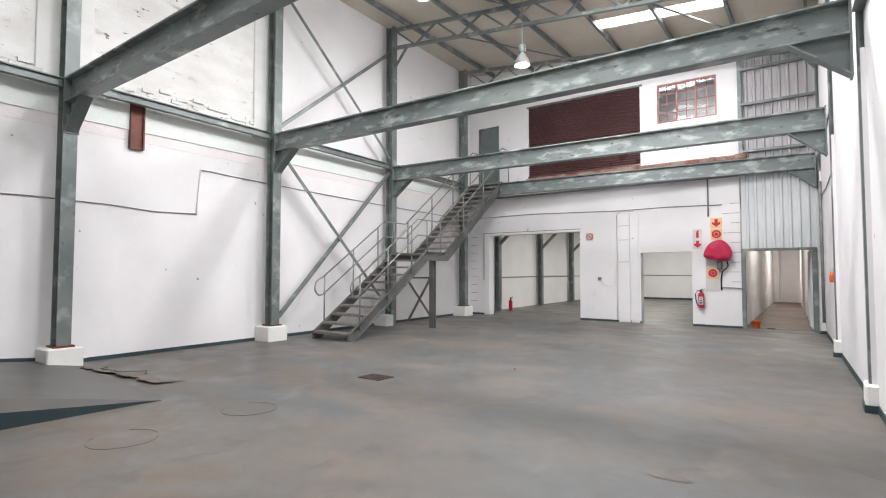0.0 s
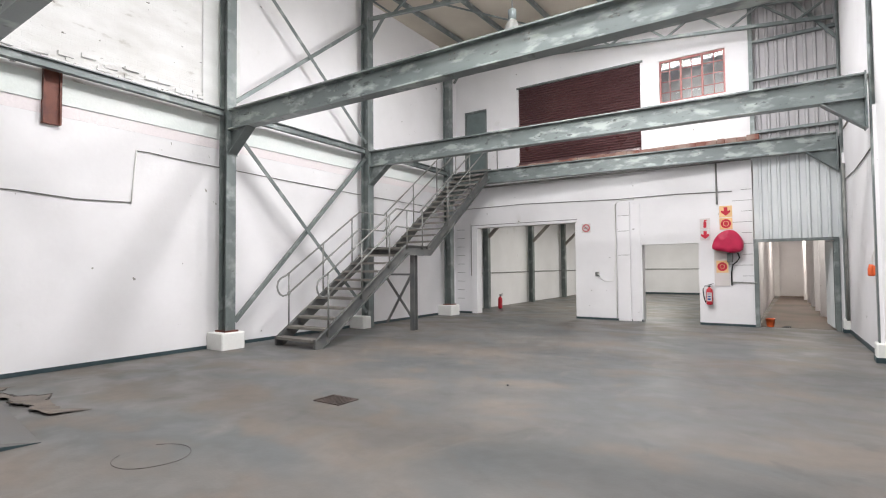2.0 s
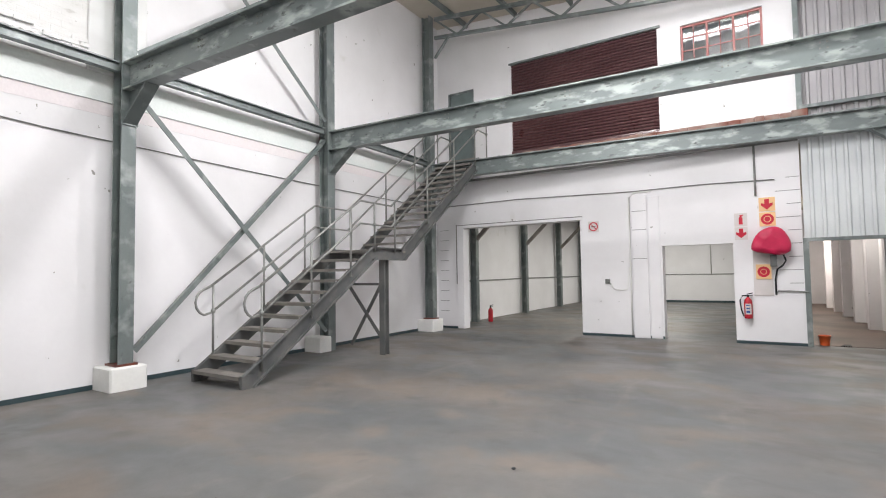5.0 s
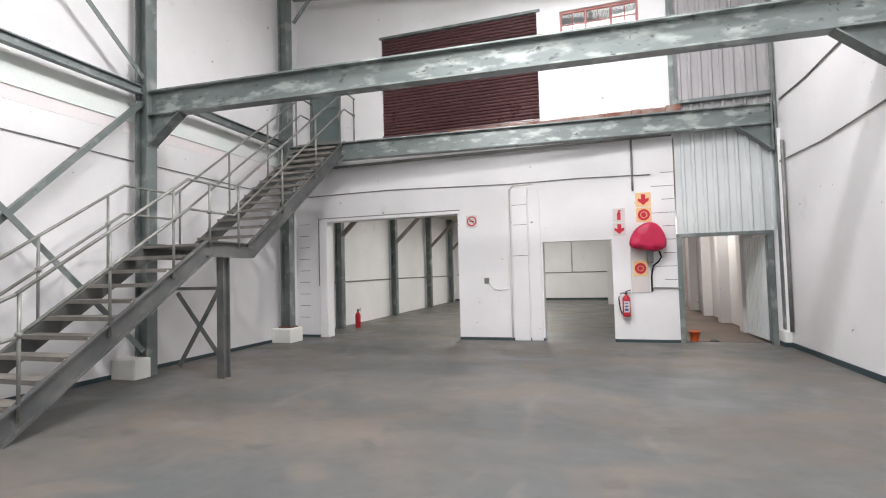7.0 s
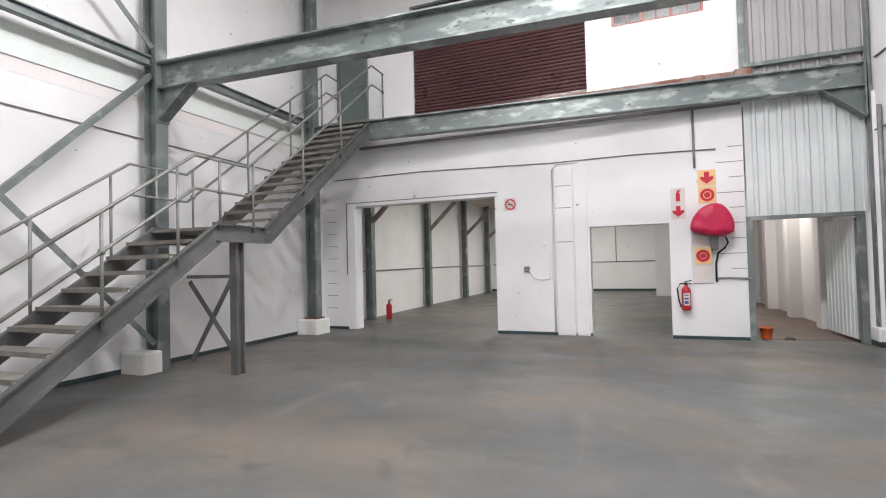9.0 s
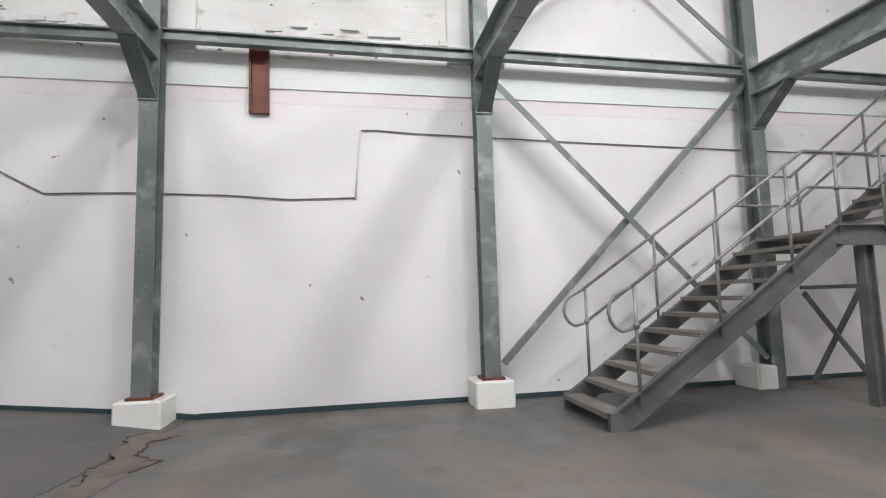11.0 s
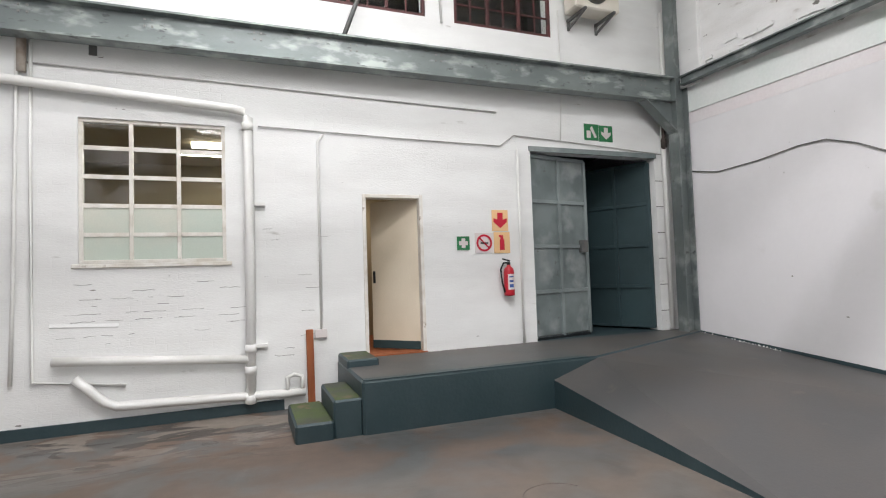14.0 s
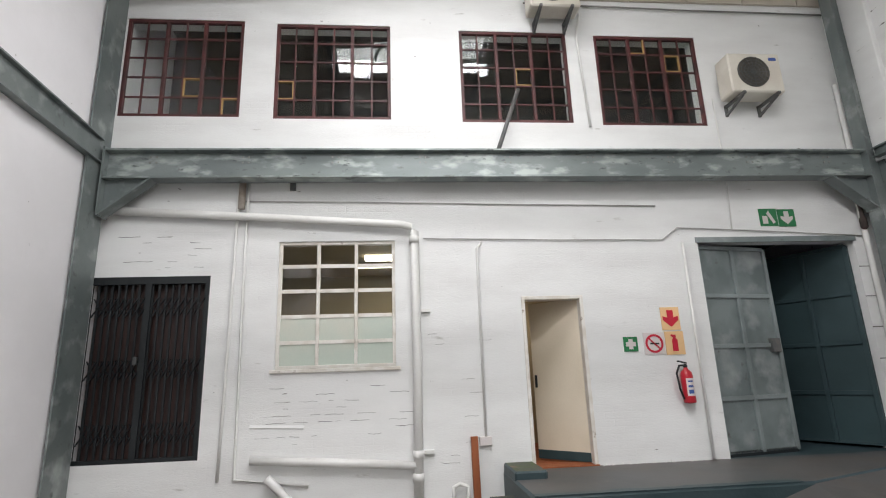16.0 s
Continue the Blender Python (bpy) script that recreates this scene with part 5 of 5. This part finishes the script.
mesh_ob("hose", Geo().tube([(-1.9, YB - 0.12, 1.9), (-1.86, YB - 0.12, 1.78), (-1.92, YB - 0.1, 1.68), (-2.02, YB - 0.06, 1.6), (-2.06, YB - 0.04, 1.4), (-2.06, YB - 0.03, 1.06)], 0.018), BLACK, hr, o, smooth=True)
mesh_ob("bracket", Geo().box(-2.14, YB - 0.2, 1.66, -2.02, YB, 1.9), DARKSTEEL, hr, o)
mesh_ob("pipe", Geo().tube([(-2.06, YB - 0.03, 1.06), (-2.02, YB - 0.03, 1.14), (-1.8, YB - 0.03, 1.14), (-1.5, YB - 0.03, 1.12)], 0.016), GALV, hr, o)

bk = thing("bucket", (-1.25, 17.42, 0), "small orange plastic bucket on the floor", "bucket")
mesh_ob("body", Geo().lathe([(0.08, 0.0), (0.08, 0.005), (0.105, 0.19), (0.113, 0.19), (0.113, 0.21), (0.098, 0.21), (0.075, 0.02)], -1.25, 17.42, 20), ORANGE, bk, (-1.25, 17.42, 0), smooth=True)
mesh_ob("handle", Geo().tube([(-1.25 + 0.11 * math.cos(a), 17.42 - 0.08 * math.sin(a), 0.19 - 0.04 * math.sin(a)) for a in (0, 0.5, 1, 1.57, 2.1, 2.6, 3.14)], 0.006), BLACK, bk, (-1.25, 17.42, 0))
ft = Geo()
for i in range(5):
    ft.bar((-0.98 + 0.04 * i, 17.3, 0.012), (-0.9 + 0.02 * i, 17.6, 0.012), 0.02, 0.02)
tagged(mesh_ob("black_strap", ft, BLACK, at=(-0.95, 17.4, 0.0)), "black strap lying on the floor", "strap")

so = thing("plug_socket", (-5.6, YB, 1.36), "small grey wall socket with a looping cable", "socket")
mesh_ob("box", Geo().box(-5.65, YB - 0.05, 1.31, -5.54, YB, 1.42), GALV, so, (-5.6, YB, 1.36), bevel=0.006)
mesh_ob("cable", Geo().tube([(-5.54, YB - 0.02, 1.34), (-5.45, YB - 0.02, 1.18), (-5.3, YB - 0.02, 1.14), (-5.12, YB - 0.02, 1.16), (-5.08, YB - 0.02, 1.5), (-5.06, YB - 0.02, 1.7)], 0.01), PVC, so, (-5.6, YB, 1.36))
op = thing("orange_plug", (xr(13.1) - 0.05, 13.1, 1.4), "orange industrial plug on the wall", "plug")
xp = xr(13.1)
mesh_ob("body", Geo().lathe([(0.035, 1.38), (0.05, 1.4), (0.05, 1.5), (0.04, 1.53), (0.03, 1.58)], xp - 0.07, 13.1, 14), ORANGE, op, (xp - 0.05, 13.1, 1.4), smooth=True)
mesh_ob("mount", Geo().box(xp - 0.05, 13.04, 1.4, xp, 13.16, 1.56), ORANGE, op, (xp - 0.05, 13.1, 1.4), bevel=0.006)
so = thing("wall_socket", (-3.95, YF, 0.94), "small white wall socket", "socket")
mesh_ob("box", Geo().box(-4.02, YF, 0.88, -3.86, YF + 0.06, 0.99), SIGNWHITE, so, (-3.95, YF, 0.94), bevel=0.006)
tagged(mesh_ob("timber_post", Geo().bar((-3.8, YF + 0.06, 0.0), (-3.79, YF + 0.05, 1.0), 0.09, 0.05, (0, 1, 0)), TIMBER, at=(-3.8, YF + 0.06, 0.0), bevel=0.004),
       "orange brown timber post leaning on the wall", "post")
tagged(mesh_ob("vent_plate", Geo().box(-1.42, YF, 4.38, -1.34, YF + 0.03, 4.52), DARKSTEEL, at=(-1.38, YF, 4.4)), "small dark wall plate", "plate")


# brown bracket on the left wall
br = thing("rusty_bracket", (xl(4.8), 4.8, 3.92), "rusty red brown steel channel bolted to the wall", "bracket")
mesh_ob("channel", Geo().box(xl(4.8), 4.69, 3.92, xl(4.8) + 0.07, 4.94, 4.86).box(xl(4.8) + 0.07, 4.69, 3.92, xl(4.8) + 0.11, 4.72, 4.86).box(xl(4.8) + 0.07, 4.91, 3.92, xl(4.8) + 0.11, 4.94, 4.86),
        RUST, br, (xl(4.8), 4.8, 3.92))


def aircon(x0, x1, z0, z1):
    xm = (x0 + x1) / 2
    o = (xm, YF, z0)
    e = thing("air_conditioner", o, "cream outdoor air conditioner unit on steel brackets", "air conditioner", "air conditioners")
    y0, y1 = YF + 0.12, YF + 0.45
    mesh_ob("casing", Geo().box(x0, y0, z0, x1, y1, z1), ACBODY, e, o, bevel=0.02)
    w = x1 - x0
    c, zc, r = xm + w * 0.06, (z0 + z1) / 2, (z1 - z0) * 0.38
    g = Geo()
    for k in range(1, 6):
        g.disc_y(c, y1 + 0.022, zc, r * k / 5 - 0.007, r * k / 5, 0.004)
    for k in range(8):
        a = math.pi * k / 8
        g.bar((c - r * math.cos(a), y1 + 0.018, zc - r * math.sin(a)), (c + r * math.cos(a), y1 + 0.018, zc + r * math.sin(a)), 0.007, 0.007, (0, 1, 0))
    mesh_ob("grille", g, DARKSTEEL, e, o)
    # flat disc on the casing; the opening's inner shade is put into its colour
    mesh_ob("fan_opening", Geo().disc_y(c, y1 + 0.006, zc, 0.004, r, 0.004, 32), FANSHADE, e, o)
    mesh_ob("badge", Geo().box(x0 + 0.07, y1, z1 - 0.13, x0 + 0.19, y1 + 0.006, z1 - 0.08), LABELBLUE, e, o)
    for x in (x0 + 0.15, x1 - 0.15):
        b = Geo().bar((x, YF, z0 - 0.03), (x, y1 + 0.05, z0 - 0.03), 0.04, 0.04).bar((x, YF + 0.02, z0 - 0.17), (x, y1, z0 - 0.05), 0.03, 0.03).bar((x, YF + 0.02, z0 - 0.19), (x, YF + 0.02, z0), 0.04, 0.03, (0, 1, 0))
        mesh_ob("bracket", b, DARKSTEEL, e, o)


aircon(-8.75, -7.9, 5.78, 6.44)
aircon(-5.69, -4.9, 7.2, 7.84)


# ---- hall lamps ----
def high_bay(x, y):
    z = 6.7
    e = thing("high_bay_lamp", (x, y, z), "bright high bay lamp hung from the truss", "lamp", "hall lamps")
    o = (x, y, z)
    mesh_ob("reflector", Geo().lathe([(0.19, z), (0.185, z + 0.005), (0.17, z + 0.12), (0.1, z + 0.24), (0.07, z + 0.28), (0.06, z + 0.28), (0.09, z + 0.235), (0.16, z + 0.12), (0.175, z + 0.005)], x, y, 20), GALV, e, o, smooth=True)
    mesh_ob("ballast", Geo().lathe([(0.06, z + 0.29), (0.09, z + 0.3), (0.09, z + 0.5), (0.03, z + 0.54)], x, y, 14), STEEL, e, o, smooth=True)
    mesh_ob("bulb", Geo().lathe([(0.02, z - 0.02), (0.08, z + 0.0), (0.1, z + 0.06), (0.08, z + 0.13), (0.04, z + 0.2)], x, y, 14), GLOW, e, o, smooth=True)
    mesh_ob("rod", Geo().tube([(x, y, z + 0.5), (x, y, roof(x) + 0.03)], 0.012), STEEL, e, o)


for lx, ly in LAMPS:
    high_bay(lx, ly)

# ---- floor details ----
dg = thing("drain_grate", (-5.2, 6.08, 0), "rusty square drain grate in the floor", "grate")
o = (-5.2, 6.08, 0)
g = Geo()
g.box(-5.42, 5.92, 0, -4.99, 5.95, 0.012).box(-5.42, 6.22, 0, -4.99, 6.25, 0.012).box(-5.42, 5.95, 0, -5.39, 6.22, 0.012).box(-5.02, 5.95, 0, -4.99, 6.22, 0.012)
mesh_ob("frame", g, GRATE, dg, o)
g = Geo()
for j in range(9):
    x = -5.37 + j * 0.042
    g.box(x, 5.95, 0, x + 0.022, 6.22, 0.009)
mesh_ob("bar", g, GRATE, dg, o)
# flat dark sheet; the shade below the bars is put into its colour
mesh_ob("pit", Geo().box(-5.39, 5.95, 0.001, -5.02, 6.22, 0.003), CRACK, dg, o)
for x, y in ((-5.15, 3.9), (-5.15, 2.55)):
    pts = [(x + 0.3 * math.cos(a) * (1 + 0.04 * math.sin(3 * a)), y + 0.3 * math.sin(a), 0.002) for a in (math.pi * 2 * j / 28 - 2.6 for j in range(24))]
    tagged(mesh_ob("floor_ring", Geo().tube(pts, 0.003, 5), STAIN if y < 3 else CRACK, at=(x, y, 0)), "dark round cover joint in the floor", "cover")


def flat_patch(name, pts, mat, label, z=0.003):
    g = Geo()
    n = len(pts)
    g.add([(x, y, (zz or 0) + z) for x, y, zz in pts], [tuple(range(n))])
    return tagged(mesh_ob(name, g, mat), label, "stain", kind="structure")


def rampz(x, y):
    return max(0.0, 0.55 * (4.1 - y) / 5.2) if x < -7.2 else 0.0


def jagged(pts):
    """The line with small random kinks between its points."""
    out = []
    for p, q in zip(pts, pts[1:]):
        for j in range(5):
            f = j / 5
            out.append((p[0] + (q[0] - p[0]) * f + random.uniform(-0.03, 0.03), p[1] + (q[1] - p[1]) * f + random.uniform(-0.03, 0.03), p[2] + (q[2] - p[2]) * f))
    return out + [pts[-1]]


random.seed(11)
line = [(-9.6, 3.75), (-9.35, 3.62), (-9.1, 3.72), (-8.85, 3.66), (-8.6, 3.84), (-8.3, 3.74), (-8.0, 3.86), (-7.7, 3.78), (-7.35, 3.83)]
lower = jagged([(x, y + 0.06, rampz(x, y + 0.06)) for x, y in line])
upper = jagged([(x + 0.08, y + 0.36 + 0.1 * math.sin(x * 5), 0.0) for x, y in line])
flat_patch("floor_stain", lower + upper[::-1], STAIN, "brown patched concrete at the ramp foot", 0.005)
for a, b in ((0, 13), (20, 33)):
    tagged(mesh_ob("floor_crack", Geo().tube([(x, y, z + 0.004) for x, y, z in lower[a:b]], 0.007, 5), CRACK, at=lower[a]), "jagged crack at the foot of the ramp", "crack", kind="structure")
tagged(mesh_ob("floor_crack", Geo().tube([(x, y, z + 0.004) for x, y, z in upper[2:26]], 0.009, 5), CRACK, at=upper[2]), "jagged crack in the floor", "crack", kind="structure")
tagged(mesh_ob("floor_pebble", Geo().lathe([(0.012, 0), (0.02, 0.008), (0.008, 0.018)], -3.82, 7.88, 8), BLACK, at=(-3.82, 7.88, 0)), "small dark scrap on the floor", "scrap")

# rubbed spots in the open floor
random.seed(21)
for k, (cx, cy, w, h) in enumerate([(-2.9, 0.42, 0.18, 0.06), (-1.25, 3.05, 0.2, 0.09), (-0.75, 4.6, 0.2, 0.06)]):
    ring = []
    for j in range(30):
        a = 2 * math.pi * j / 30
        r = random.uniform(0.8, 1.0)
        ring.append((cx + w * r * math.cos(a), cy + h * r * math.sin(a), 0.0))
    flat_patch("floor_stain", ring, STAIN, "worn brown spot in the painted floor", 0.003 + 0.0004 * k)

# open joints and flakes in the painted brick of the front wall
random.seed(33)
gaps = Geo()
for k in range(58):
    if k < 34:
        x, z = random.uniform(-2.85, -1.0), 1.0 + 0.085 * random.randrange(9)
    elif k < 44:
        x, z = random.uniform(-4.2, -3.2), random.uniform(0.5, 2.6)
    else:
        x, z = random.uniform(-0.2, 1.0), 3.3 + 0.085 * random.randrange(6)
    n = random.randrange(2, 6)
    pts = [(x - 0.06 * q, YF + 0.0005, z + random.uniform(-0.007, 0.007)) for q in range(n)]
    gaps.tube(pts, random.uniform(0.0015, 0.0035), 5)
tagged(mesh_ob("open_joints", gaps, CABLE), "fine open joints in painted brick", "joint", kind="stuff")
lip = Geo()
lip.add([(-0.95, YF, 1.2), (-0.95, YF + 0.012, 1.215), (-0.95, YF, 1.25), (-1.62, YF, 1.17), (-1.62, YF + 0.01, 1.185), (-1.62, YF, 1.22)], [(0, 1, 2), (3, 4, 5), (0, 1, 4, 3), (1, 2, 5, 4)])
setting("trim_plaster_lip", lip, BRICKWHITE, "rough plaster lip across painted brick", "trim")
# flaked paint and crumbs along the wall foot on the platform and beside the ramp
crumbs = Geo()
for k in range(110):
    if k < 70:
        x = random.uniform(-6.95, -5.45) if k < 45 else random.uniform(-4.5, -4.2)
        y, z = YF + abs(random.gauss(0, 0.035)) + 0.01, 0.57
    else:
        y = random.uniform(-1.0, 0.6)
        x, z = xl(y) + abs(random.gauss(0, 0.04)) + 0.02, 0.57 - max(0.0, 0.1 * (y + 1.0))
    w, h = random.uniform(0.012, 0.045), random.uniform(0.008, 0.03)
    crumbs.add([(x - w, y, z - 0.02), (x + w * 0.8, y + w * 0.3, z - 0.02), (x + 0.1 * w, y + w, z - 0.02), (x + random.uniform(-0.3, 0.3) * w, y + 0.4 * w, z + h)],
               [(0, 1, 2), (0, 1, 3), (1, 2, 3), (2, 0, 3)])
tagged(mesh_ob("paint_crumbs", crumbs, PLINTH), "flaked white paint crumbs along the wall foot", "debris", kind="stuff")
